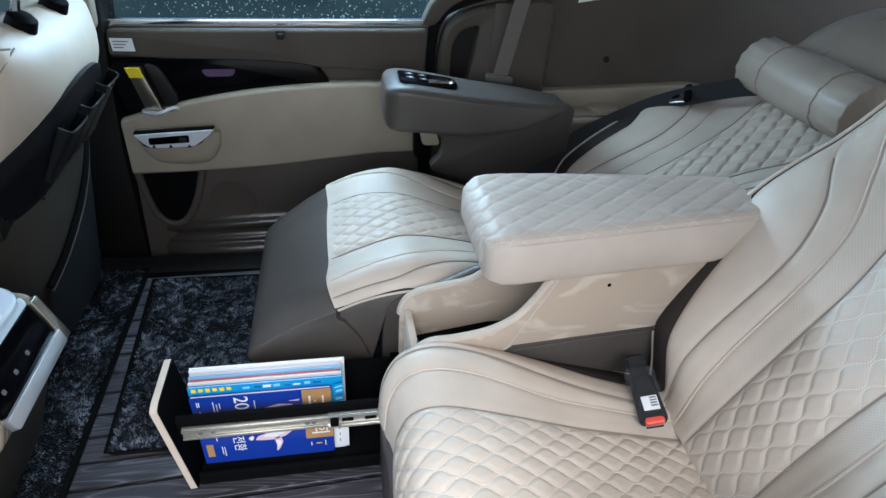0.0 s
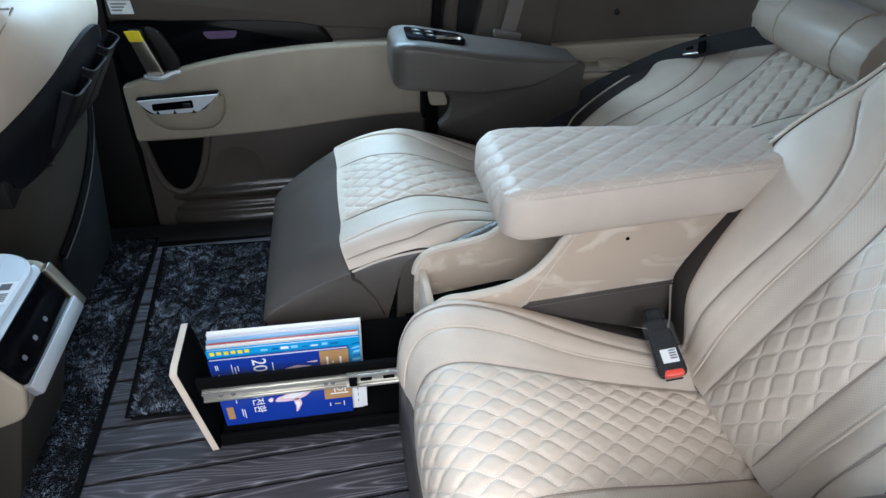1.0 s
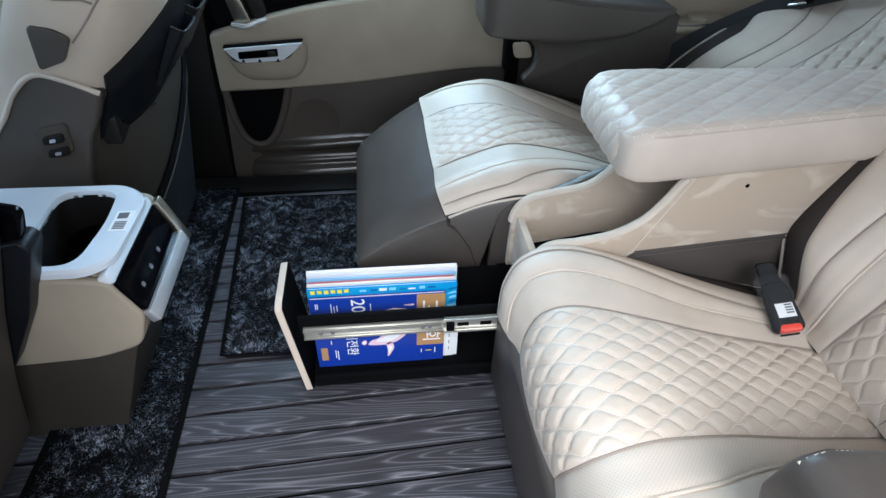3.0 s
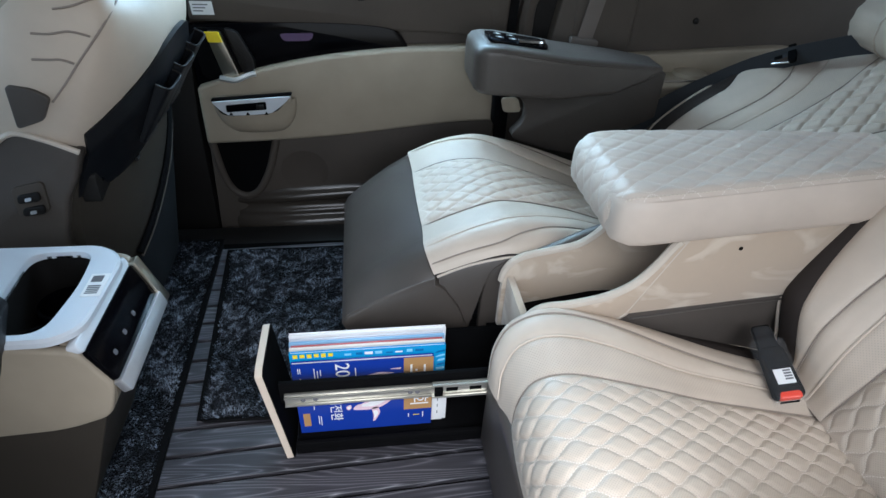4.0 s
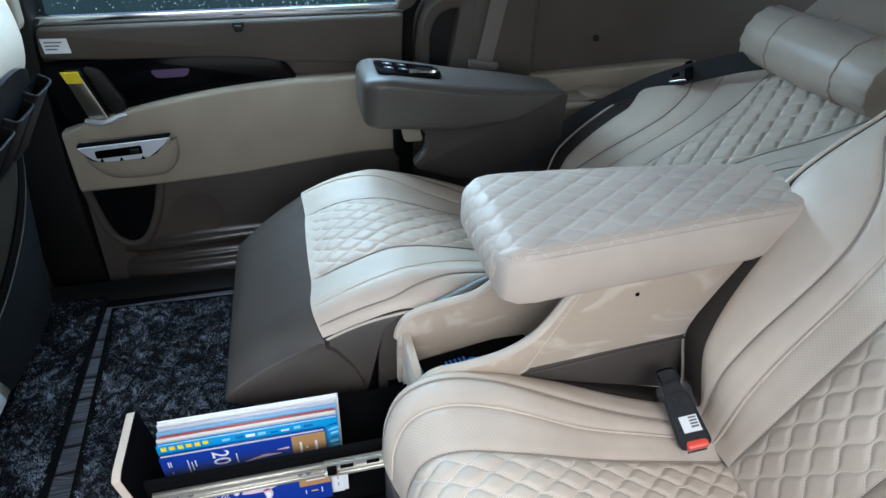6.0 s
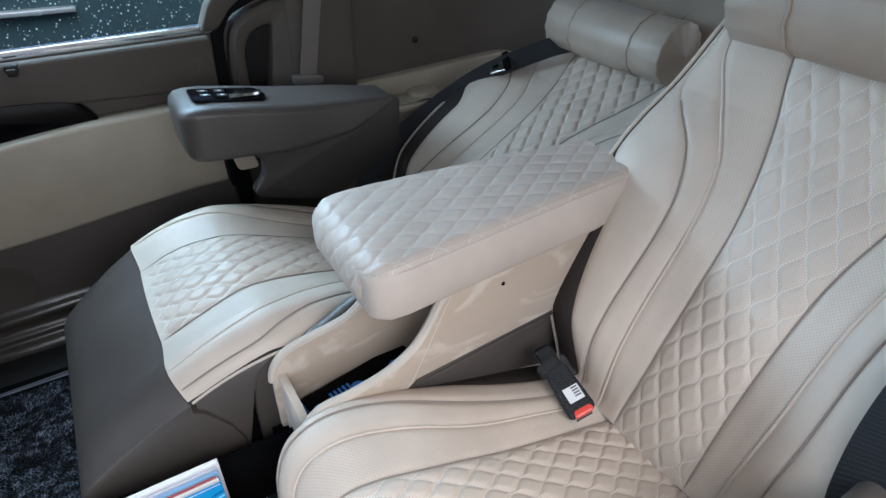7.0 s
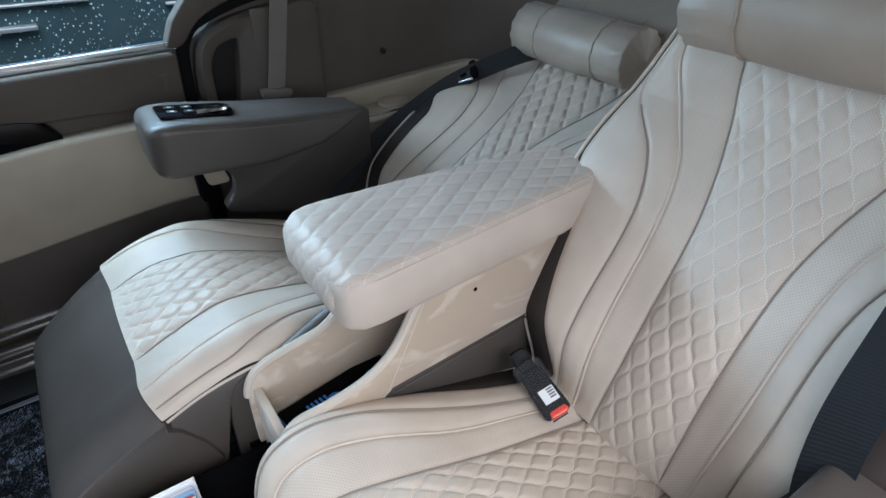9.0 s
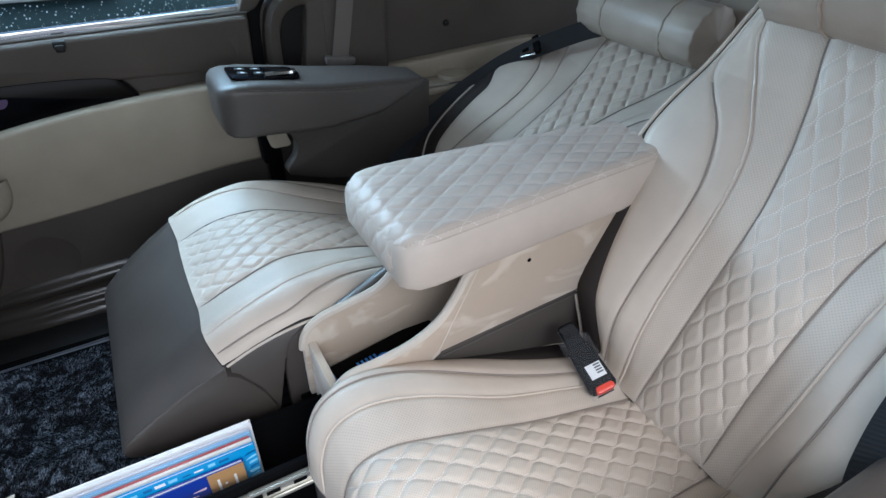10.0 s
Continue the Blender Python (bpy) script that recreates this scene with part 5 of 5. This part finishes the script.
def buckle():
    t = thing("belt_buckle", "black seat belt buckle in clear film with red button", "buckle", (0.81, -0.07, 0.215))
    a, b = Vector((0.772, -0.020, 0.286)), Vector((0.766, -0.132, 0.250))
    d = (b - a).normalized()
    z = Vector((-0.30, -0.1, 1))
    z = (z - d * z.dot(d)).normalized()
    y = z.cross(d)
    m = Matrix((( d[0], y[0], z[0], b[0]), (d[1], y[1], z[1], b[1]), (d[2], y[2], z[2], b[2]), (0, 0, 0, 1)))
    part("stalk", prism(rounded([(-0.118, -0.014), (-0.06, -0.016), (-0.06, 0.016), (-0.118, 0.014)], 0.006), -0.006, 0.006, "z", 0.003, 2, m), M_black, t)
    part("housing", prism(rounded([(-0.078, -0.019), (0.006, -0.023), (0.006, 0.023), (-0.078, 0.019)], 0.010), -0.010, 0.012, "z", 0.006, 3, m), M_black, t)
    part("button", prism(rounded([(-0.004, -0.016), (0.0085, -0.016), (0.0085, 0.016), (-0.004, 0.016)], 0.005), -0.002, 0.0125, "z", 0.003, 2, m), M_red, t, "red release button")
    part("slot", box(0.008, 0.0095, -0.014, 0.014, -0.008, -0.002, 0.0005, 1, m), M_black, t)
    lb = part("label", prism([(-0.038, -0.012), (-0.014, -0.012), (-0.014, 0.014), (-0.038, 0.014)], 0.0118, 0.0128, "z", 0, 1, m), M_paper, t, "white barcode label")
    for k in range(4):
        part("print_bar", prism([(-0.036 + 0.0045 * k, 0.001), (-0.0335 + 0.0045 * k, 0.001), (-0.0335 + 0.0045 * k, 0.012), (-0.036 + 0.0045 * k, 0.012)], 0.0127, 0.0134, "z", 0, 1, m), M_ink, lb)
    film = material("clear_film", (0.9, 0.92, 0.95), 0.08, 0, 0.6)
    film.node_tree.nodes["Principled BSDF"].inputs["Alpha"].default_value = 0.035
    rings = []
    rng = random.Random(9)
    for i in range(17):
        x = -0.112 + 0.127 * i / 16
        w, h = (0.026, 0.018) if i > 2 else (0.016, 0.012)
        rings.append([m @ Vector((x, (w + rng.uniform(-0.002, 0.002)) * math.cos(q), 0.001 + (h + rng.uniform(-0.0025, 0.0015)) * math.sin(q))) for q in (2 * math.pi * k / 18 for k in range(18))])
    part("film_sleeve", loft(rings, True, False), film, t, "crinkled clear plastic film")


buckle()


# ---- packet in the console ----
def packet():
    t = thing("snack_packet", "black card box with blue printed discs in the console", "box", (0.5, 0.09, 0.23))
    m = Matrix.Translation((0.47, 0.095, 0.215)) @ Matrix.Rotation(radians(10), 4, "Z")
    part("carton", box(-0.06, 0.14, -0.03, 0.035, 0.0, 0.026, 0.002, 1, m), M_black, t)
    bl = material("bright_blue_print", (0.02, 0.22, 0.75), 0.3)
    for x, r in ((-0.045, 0.012), (0.025, 0.013), (0.10, 0.012)):
        part("blue_disc", lathe([(0, r), (0.0006, r)], m @ Vector((x, -0.005, 0.026)), (0, 0, 1), 20), bl, t)
    part("blue_end", box(-0.0606, -0.0600, -0.028, 0.03, 0.004, 0.024, 0, 1, m), bl, t)
    for k in range(5):
        part("print_bar", box(-0.02 + 0.008 * k, -0.016 + 0.008 * k, 0.0, 0.014, 0.026, 0.0266, 0, 1, m), bl, t)


packet()


# ---- front row ----
def front_console():
    t = thing("front_console", "beige front console with white cup holder surround", "console", (-0.4, 0.05, 0.0))
    y0, y1 = -0.055, 0.168
    side = rounded([(-0.62, 0.20), (-0.42, 0.192), (-0.30, 0.198), (-0.232, 0.222), (-0.212, 0.285), (-0.242, 0.352), (-0.30, 0.362), (-0.62, 0.372)], [0.0, 0.01, 0.03, 0.02, 0.012, 0.012, 0.01, 0.0])
    trench = rounded([(-0.62, 0.20), (-0.42, 0.192), (-0.30, 0.198), (-0.232, 0.222), (-0.212, 0.285), (-0.242, 0.352), (-0.266, 0.358), (-0.266, 0.270), (-0.385, 0.270), (-0.385, 0.366), (-0.62, 0.372)], [0.0, 0.01, 0.03, 0.02, 0.012, 0.012, 0.0, 0.0, 0.0, 0.0, 0.0])
    part("beige_body", join(prism(trench, y0 + 0.016, y1 - 0.016, "y"), prism(side, y0, y0 + 0.016, "y", 0.006, 3), prism(side, y1 - 0.016, y1, "y", 0.006, 3)), M_door, t)
    low = rounded([(-0.62, 0.0), (-0.325, 0.0), (-0.245, 0.215), (-0.30, 0.202), (-0.62, 0.202)], 0.01)
    part("lower_body", prism(low, y0 + 0.008, y1 - 0.008, "y", 0.016, 4), M_shell, t, "brown plastic lower body")
    top = rounded([(-0.56, y0 + 0.004), (-0.265, y0 + 0.004), (-0.236, y0 + 0.03), (-0.232, y1 - 0.04), (-0.270, y1 - 0.004), (-0.56, y1 - 0.004)], [0.02, 0.02, 0.02, 0.03, 0.03, 0.02])
    well = rounded([(-0.362, y0 + 0.022), (-0.284, y0 + 0.020), (-0.274, 0.06), (-0.280, y1 - 0.022), (-0.372, y1 - 0.022)], [0.03, 0.03, 0.03, 0.03, 0.03], 6)
    sur = part("cup_surround", ring_plate(top, well, 0.374, 0.362, "z", 0.004, 96), M_sky_white, t, "white gloss cup holder surround")
    liner = loft([[(p[0], p[1], z) for p in well] for z in (0.366, 0.30, 0.276)], True, False)
    part("cup_well", liner, M_dark, sur, "dark cup wells")
    part("well_floor", prism(well, 0.272, 0.278, "z"), M_black, sur)
    for yy in (0.012, 0.098):
        part("cup_ring", lathe([(0, 0.038), (0.030, 0.040), (0.034, 0.038), (0.034, 0.034), (0.002, 0.032)], (-0.324, yy, 0.279), (0, 0, 1), 32), M_gloss, sur)
    lab = part("paper_label", prism([(-0.2620, 0.035), (-0.2360, 0.035), (-0.2360, 0.085), (-0.2620, 0.085)], 0.3738, 0.3748, "z"), M_paper, sur, "white barcode label")
    for k in range(5):
        part("print_bar", prism([(-0.2580, 0.040 + 0.004 * k), (-0.2410, 0.040 + 0.004 * k), (-0.2410, 0.042 + 0.004 * k), (-0.2580, 0.042 + 0.004 * k)], 0.3747, 0.3753, "z"), M_ink, lab)
    part("print_block", prism([(-0.2580, 0.066), (-0.2430, 0.066), (-0.2430, 0.080), (-0.2580, 0.080)], 0.3747, 0.3753, "z"), M_ink, lab)
    # rear face
    rot = Matrix.Translation((-0.225, 0, 0.32)) @ Matrix.Rotation(radians(-24), 4, "Y")
    part("rear_panel", prism(rounded([(y0 + 0.006, -0.036), (y1 - 0.03, -0.036), (y1 - 0.025, 0.030), (y0 + 0.006, 0.030)], 0.01), -0.004, 0.006, "x", 0.002, 2, rot), M_gloss, t, "glossy black rear control panel")
    part("surround_lip", prism(rounded([(y0 + 0.004, 0.028), (y1 - 0.026, 0.028), (y1 - 0.022, 0.046), (y0 + 0.004, 0.046)], 0.008), -0.014, 0.003, "x", 0.004, 3, rot), M_sky_white, sur)
    part("chrome_trim", prism(rounded([(y0 + 0.002, -0.056), (y1 - 0.035, -0.056), (y1 - 0.030, -0.032), (y0 + 0.002, -0.032)], 0.004), -0.002, 0.012, "x", 0.003, 2, rot), M_silver, t, "bright silver trim")
    part("champagne_trim", prism(rounded([(y1 - 0.036, -0.056), (y1 - 0.016, -0.056), (y1 - 0.006, 0.030), (y1 - 0.026, 0.030)], 0.004), -0.002, 0.010, "x", 0.003, 2, rot), M_satin, t, "champagne metal trim")
    for k, yy in enumerate((-0.02, 0.02, 0.06)):
        part("switch_mark", prism(rounded([(yy, -0.014), (yy + 0.008, -0.014), (yy + 0.008, -0.006), (yy, -0.006)], 0.003), 0.0058, 0.0064, "x", 0, 1, rot), M_ink, t)
    return t


front_console()


def front_seat():
    t = thing("passenger_seat", "beige and taupe front passenger seat seen from behind", "seat", (-0.4, 0.49, 0.0))
    yc, half = 0.492, 0.237
    sa, ca = math.sin(radians(27)), math.cos(radians(27))

    def pl(s, u, h):
        return Vector((-0.295 + s * sa - h * ca, yc + u, 0.40 + s * ca + h * sa))

    def width(s):
        return half * (1 - 0.20 * smoothstep((s - 0.12) / 0.26))

    def rear(s, u):
        return 0.055 * min(1.0, abs(u) / width(s)) ** 3.5

    FL = [0.08, 0.2, 0.35, 0.5, 0.65, 0.8, 0.92]

    def flank(f):
        return 1.0 + 0.055 * math.sin(math.pi * f) ** 0.6

    def on_flank(s, f):
        return pl(s, -width(s) * flank(f) - 0.0005, 0.055 + 0.135 * f)

    # backrest: a padded body with rounded edges
    rings = []
    n = 18
    for i in range(26):
        s = -0.03 + 0.338 * i / 25
        end = max(0.0, (i - 17) / 8)
        k = math.sqrt(max(0.02, 1 - end ** 2.2))
        w = width(s) * (0.90 + 0.10 * k)
        back = [(w * (2 * j / n - 1)) for j in range(n + 1)]
        ring = [pl(s, u, 0.09 + (rear(s, u) - 0.09) * k) for u in back]
        ring += [pl(s, w * flank(f), 0.09 + (0.055 + 0.135 * f - 0.09) * k) for f in FL]
        ring += [pl(s, u, 0.09 + (0.190 - 0.030 * (1 - (abs(u) / w) ** 3) - 0.09) * k) for u in back[::-1]]
        ring += [pl(s, -w * flank(f), 0.09 + (0.055 + 0.135 * f - 0.09) * k) for f in FL[::-1]]
        rings.append(ring)
    part("backrest", loft(rings), M_front, t, "beige leather backrest")
    for line in ([(0.148, -0.247, 0.094), (0.183, -0.240, 0.084), (0.219, -0.230, 0.076), (0.270, -0.207, 0.064), (0.290, -0.180, 0.063), (0.302, -0.150, 0.066)],
                 [(0.255, -0.216, 0.073), (0.252, -0.222, 0.098), (0.239, -0.228, 0.119), (0.230, -0.230, 0.14)],
                 [(0.213, -0.233, 0.081), (0.212, -0.235, 0.097), (0.206, -0.238, 0.111), (0.198, -0.241, 0.13)],
                 [(0.302, -0.158, 0.069), (0.301, -0.193, 0.085), (0.283, -0.210, 0.106), (0.270, -0.214, 0.125)]):
        part("seam", tube([pl(a, b - 0.001, c) for a, b, c in smooth_line(line, 5)], 0.0017, 6), M_seam, t)
    part("grey_insert", prism(rounded([(-0.366, 0.602), (-0.332, 0.596), (-0.311, 0.582), (-0.330, 0.548), (-0.372, 0.534)], 0.008), 0.2385, 0.262, "y", 0.006, 3), M_grey, t, "grey leather insert")
    # black arched panel on the rear
    bm = bmesh.new()
    rows = []
    for j in range(15):
        row = []
        for i in range(25):
            u = half * 0.985 * (2 * i / 24 - 1)
            top = 0.250 - 0.150 * abs(u / half) ** 2.2
            low = -0.045 + 0.050 * (u / half + 1)
            s = low + (top - low) * j / 14
            edge = min(j, 14 - j) / 14
            row.append(bm.verts.new(pl(s, u * width(s) / half, rear(s, u * width(s) / half) - 0.004 - 0.012 * min(1, edge * 5))))
        rows.append(row)
    for a, b in zip(rows, rows[1:]):
        for i in range(24):
            bm.faces.new((a[i], a[i + 1], b[i + 1], b[i]))
    bmesh.ops.recalc_face_normals(bm, faces=bm.faces)
    bmesh.ops.solidify(bm, geom=bm.faces[:], thickness=0.008)
    part("back_cover", bm, M_dark_soft, t, "black leather arched back panel")
    # lower plastic shell
    rings = []
    for i in range(14):
        z = 0.05 + 0.40 * i / 13
        x = -0.335 + 0.068 * (i / 13)
        ring = [Vector((x - 0.060 * abs(u) ** 3.0, yc + half * u * 0.985, z)) for u in [k / 9 - 1 for k in range(19)]]
        ring += [Vector((x - 0.16, yc + half * 0.98, z)), Vector((x - 0.16, yc - half * 0.98, z))]
        rings.append(ring)
    part("rear_shell", loft(rings), M_shell, t, "brown plastic seat back shell")
    groove = smooth_line([(-0.318, 0.345, 0.225), (-0.305, 0.42, 0.262), (-0.298, 0.52, 0.318), (-0.300, 0.60, 0.375), (-0.312, 0.665, 0.425)], 6)
    groove = [p + Vector((0.023 * (p[2] - 0.05) / 0.4, 0, 0)) for p in groove]
    part("shell_groove", tube(groove, 0.007, 8), M_black, t)
    part("groove_lip", tube([p + Vector((0.003, 0.0, -0.008)) for p in groove], 0.003, 6), M_taupe, t)
    slate = plastic("slate_net", (0.030, 0.034, 0.038), 0.8, 900, 0.4, 0.2)
    bm = bmesh.new()
    rows = []
    for p in groove:
        rows.append([bm.verts.new((-0.332 + 0.068 * ((z - 0.05) / 0.4) - 0.060 * abs((p[1] - yc) / half) ** 3 + 0.004, p[1], z)) for z in [0.06 + (p[2] - 0.012 - 0.06) * k / 8 for k in range(9)]])
    for a, b in zip(rows, rows[1:]):
        for i in range(8):
            bm.faces.new((a[i], a[i + 1], b[i + 1], b[i]))
    bmesh.ops.solidify(bm, geom=bm.faces[:], thickness=0.004)
    part("lower_pocket", bm, slate, t, "slate grey lower pocket")
    hk = part("hook_plate", prism(rounded([(0.266, 0.440), (0.318, 0.456), (0.312, 0.402), (0.262, 0.390)], 0.006), -0.330, -0.302, "x", 0.003), M_dark, t)
    part("hook_slot", box(-0.3025, -0.3005, 0.288, 0.296, 0.418, 0.434, 0.001), M_black, hk)
    part("hook_ring", tube([Vector((-0.276, 0.385 + 0.016 * math.cos(a), 0.432 + 0.022 * math.sin(a))) for a in [k * math.pi / 8 for k in range(-5, 6)]], 0.004, 6), M_dark, t)
    # side cover with switches and piping
    side = smooth_line([(-0.66, 0.33), (-0.56, 0.365), (-0.473, 0.437), (-0.425, 0.498), (-0.385, 0.526), (-0.345, 0.517), (-0.298, 0.494)], 5)
    out = side + [Vector((-0.316, 0.45)), Vector((-0.341, 0.41)), Vector((-0.366, 0.34)), Vector((-0.385, 0.08)), Vector((-0.80, 0.08)), Vector((-0.80, 0.32))]
    part("side_cover", prism(out, 0.240, 0.275, "y", 0.008, 3), M_grey, t, "taupe leather seat side")
    part("side_piping", tube([(p[0], 0.240, p[1] + 0.001) for p in side], 0.0045, 8), M_beige, t)
    sp = part("switch_plate", prism(rounded([(-0.418, 0.436), (-0.366, 0.448), (-0.372, 0.392), (-0.424, 0.384)], 0.01), 0.2355, 0.242, "y", 0.002), M_taupe, t)
    for z in (0.424, 0.400):
        sw = part("switch", prism(rounded([(-0.411, z), (-0.376, z + 0.007), (-0.378, z - 0.010), (-0.414, z - 0.015)], 0.006), 0.2315, 0.2375, "y", 0.002), M_dark, sp)
        part("switch_mark", prism(rounded([(-0.400, z - 0.004), (-0.390, z - 0.002), (-0.391, z - 0.008), (-0.401, z - 0.010)], 0.002), 0.2305, 0.2318, "y"), M_silver, sp)
    part("cushion", prism(rounded([(-1.0, 0.20), (-0.50, 0.20), (-0.46, 0.36), (-0.62, 0.36), (-0.96, 0.41), (-1.02, 0.36)], 0.04), 0.278, 0.71, "y", 0.03, 3), M_beige, t, "beige leather seat cushion")
    # headrest on posts
    rings = []
    for i in range(13):
        s = 0.365 + 0.20 * i / 12
        f = math.sin(math.pi * (i + 0.6) / 13.2) ** 0.4
        rings.append([pl(s, 0.135 * f * math.copysign(abs(math.cos(a)) ** 0.5, math.cos(a)), 0.125 + 0.056 * f * math.copysign(abs(math.sin(a)) ** 0.6, math.sin(a))) for a in (2 * math.pi * k / 28 for k in range(28))])
    part("headrest", loft(rings), M_tan_shaded, t, "beige leather headrest")
    for u in (-0.07, 0.07):
        part("headrest_post", tube([pl(0.28, u, 0.09), pl(0.40, u, 0.115)], 0.008, 8), M_chrome, t)
        part("post_collar", lathe([(0, 0.024), (0.022, 0.022), (0.028, 0.014)], pl(0.300, u, 0.088), (sa, 0, ca), 14), M_black, t)
    # hanging organiser
    og = thing("seat_organiser", "black leather pocket organiser hanging on the front seat back", "organiser", (-0.2, 0.5, 0.5))
    for k in range(3):
        y0 = 0.362 + 0.088 * k
        wd = 0.086
        rings = []
        for j in range(8):
            f = j / 7
            s = 0.070 + (0.112 + 0.012 * k) * f
            dep = 0.010 + 0.014 * f
            ring = []
            for q in range(13):
                a = math.pi * q / 12
                y = y0 + wd / 2 - wd / 2 * math.copysign(abs(math.cos(a)) ** 0.35, math.cos(a))
                ring.append(pl(s, y - yc, -0.010 - dep * math.sin(a) ** 0.35))
            ring += [pl(s, y0 + wd * 0.9 - yc, -0.012), pl(s, y0 + wd * 0.1 - yc, -0.012)]
            rings.append(ring)
        bm = loft(rings, True, False)
        pk = part("pocket", bm, M_dark_soft, og, "open black leather pocket")
        part("pocket_rim", tube(rings[-1][:13], 0.0022, 6), M_dark, pk)
        part("pocket_base", loft([rings[0], [v + Vector((0, 0, -0.003)) for v in rings[0]]]), M_dark_soft, pk)
    return t


front_seat()


def driver_seat():
    t = thing("driver_seat", "dark driver seat back with a remote pocket", "seat", (-0.5, -0.28, 0.0))
    part("rear_shell", prism(rounded([(-0.75, 0.06), (-0.44, 0.06), (-0.405, 0.20), (-0.36, 0.34), (-0.29, 0.52), (-0.20, 0.78), (-0.34, 0.80), (-0.6, 0.40)], 0.03), -0.52, -0.085, "y", 0.03, 4), M_taupe, t, "taupe seat back shell")
    p = thing("remote_pocket", "dark leather pocket with a remote control inside", "pocket", (-0.34, -0.07, 0.3))
    part("pouch", prism(rounded([(-0.46, 0.215), (-0.405, 0.218), (-0.342, 0.321), (-0.292, 0.438), (-0.300, 0.452), (-0.40, 0.43)], 0.012), -0.084, -0.045, "y", 0.008, 3), M_dark_soft, p)
    r = part("remote", prism(rounded([(-0.372, 0.39), (-0.318, 0.40), (-0.290, 0.488), (-0.335, 0.500)], 0.012), -0.074, -0.055, "y", 0.004), M_gloss, p, "black remote control")
    for k in range(6):
        part("button", lathe([(0, 0.0045), (0.003, 0.004)], (-0.345 + 0.013 * (k % 3) + 0.005 * (k // 3), -0.054, 0.446 + 0.014 * (k // 3) + 0.002 * (k % 3)), (0, 1, 0), 10), M_paper, r)
    part("button", lathe([(0, 0.006), (0.003, 0.005)], (-0.312, -0.055, 0.482), (0, 1, 0), 12), M_red, r, "red power button")


driver_seat()


# ---- mats ----
def shag_mat(name, label, outline, rng, count):
    t = thing(name, label, "mat", (outline[0][0], outline[0][1], 0.0), "floor mats")
    part("backing", prism(rounded(outline, 0.02), 0.0005, 0.010, "z", 0.002), M_rubber, t, "black bound edge")
    ys = [p[1] for p in outline]
    y0, y1 = min(ys) + 0.010, max(ys) - 0.010
    verts, faces = [], []
    for k in range(count):
        y = rng.uniform(y0, y1)
        f = (y - min(ys)) / (max(ys) - min(ys))
        x = rng.uniform(outline[0][0] + (outline[3][0] - outline[0][0]) * f + 0.012, outline[1][0] + (outline[2][0] - outline[1][0]) * f - 0.012)
        c = noise.noise(Vector((x * 9, y * 9, 3.0)))
        a = c * 6 + rng.uniform(-1.6, 1.6)
        ln, w = rng.uniform(0.005, 0.011), 0.0007
        dx, dy = math.cos(a), math.sin(a)
        b = len(verts)
        lean = rng.uniform(0.35, 1.0) * ln
        hh = 0.0105 + ln * (0.55 + 0.3 * c)
        verts += [(x - dy * w, y + dx * w, 0.009), (x + dy * w, y - dx * w, 0.009), (x + dx * lean * 0.6 + dy * w, y + dy * lean * 0.6 - dx * w, 0.009 + (hh - 0.009) * 0.75), (x + dx * lean * 0.6 - dy * w, y + dy * lean * 0.6 + dx * w, 0.009 + (hh - 0.009) * 0.75), (x + dx * lean, y + dy * lean, hh)]
        faces += [(b, b + 1, b + 2, b + 3), (b + 3, b + 2, b + 4)]
    me = bpy.data.meshes.new("shag")
    me.from_pydata(verts, [], faces)
    me.materials.append(M_shag)
    o = new("shag", me)
    o.parent = t
    o.matrix_parent_inverse = t.matrix_basis.inverted()
    tagged(o, "dark shaggy pile", kind="stuff")
    part("underlay", prism(outline, 0.0098, 0.0125, "z"), M_black, t)
    return t


rng = random.Random(11)
shag_mat("floor_mat", "black shaggy floor mat along the front seats", [(-0.45, -0.45), (-0.222, -0.45), (-0.246, 0.69), (-0.45, 0.69)], rng, 70000)
shag_mat("floor_mat", "black shaggy floor mat before the raised footrest", [(-0.192, 0.095), (0.22, 0.085), (0.22, 0.640), (-0.228, 0.640)], rng, 95000)

# ---- planks ----
planks = thing("floor", "dark grey-brown ash plank floor with black joints", "floor", (0, 0, 0), kind="structure")
pw = 0.058
for k in range(-9, 12):
    y0 = -0.018 + pw * k
    y1 = y0 + pw - 0.0075
    part("plank", box(-1.4, 1.9, y0, y1, -0.012, 0.0, 0.0012, 1, Matrix.Rotation(radians(2.3), 4, "Z")), M_wood, planks)
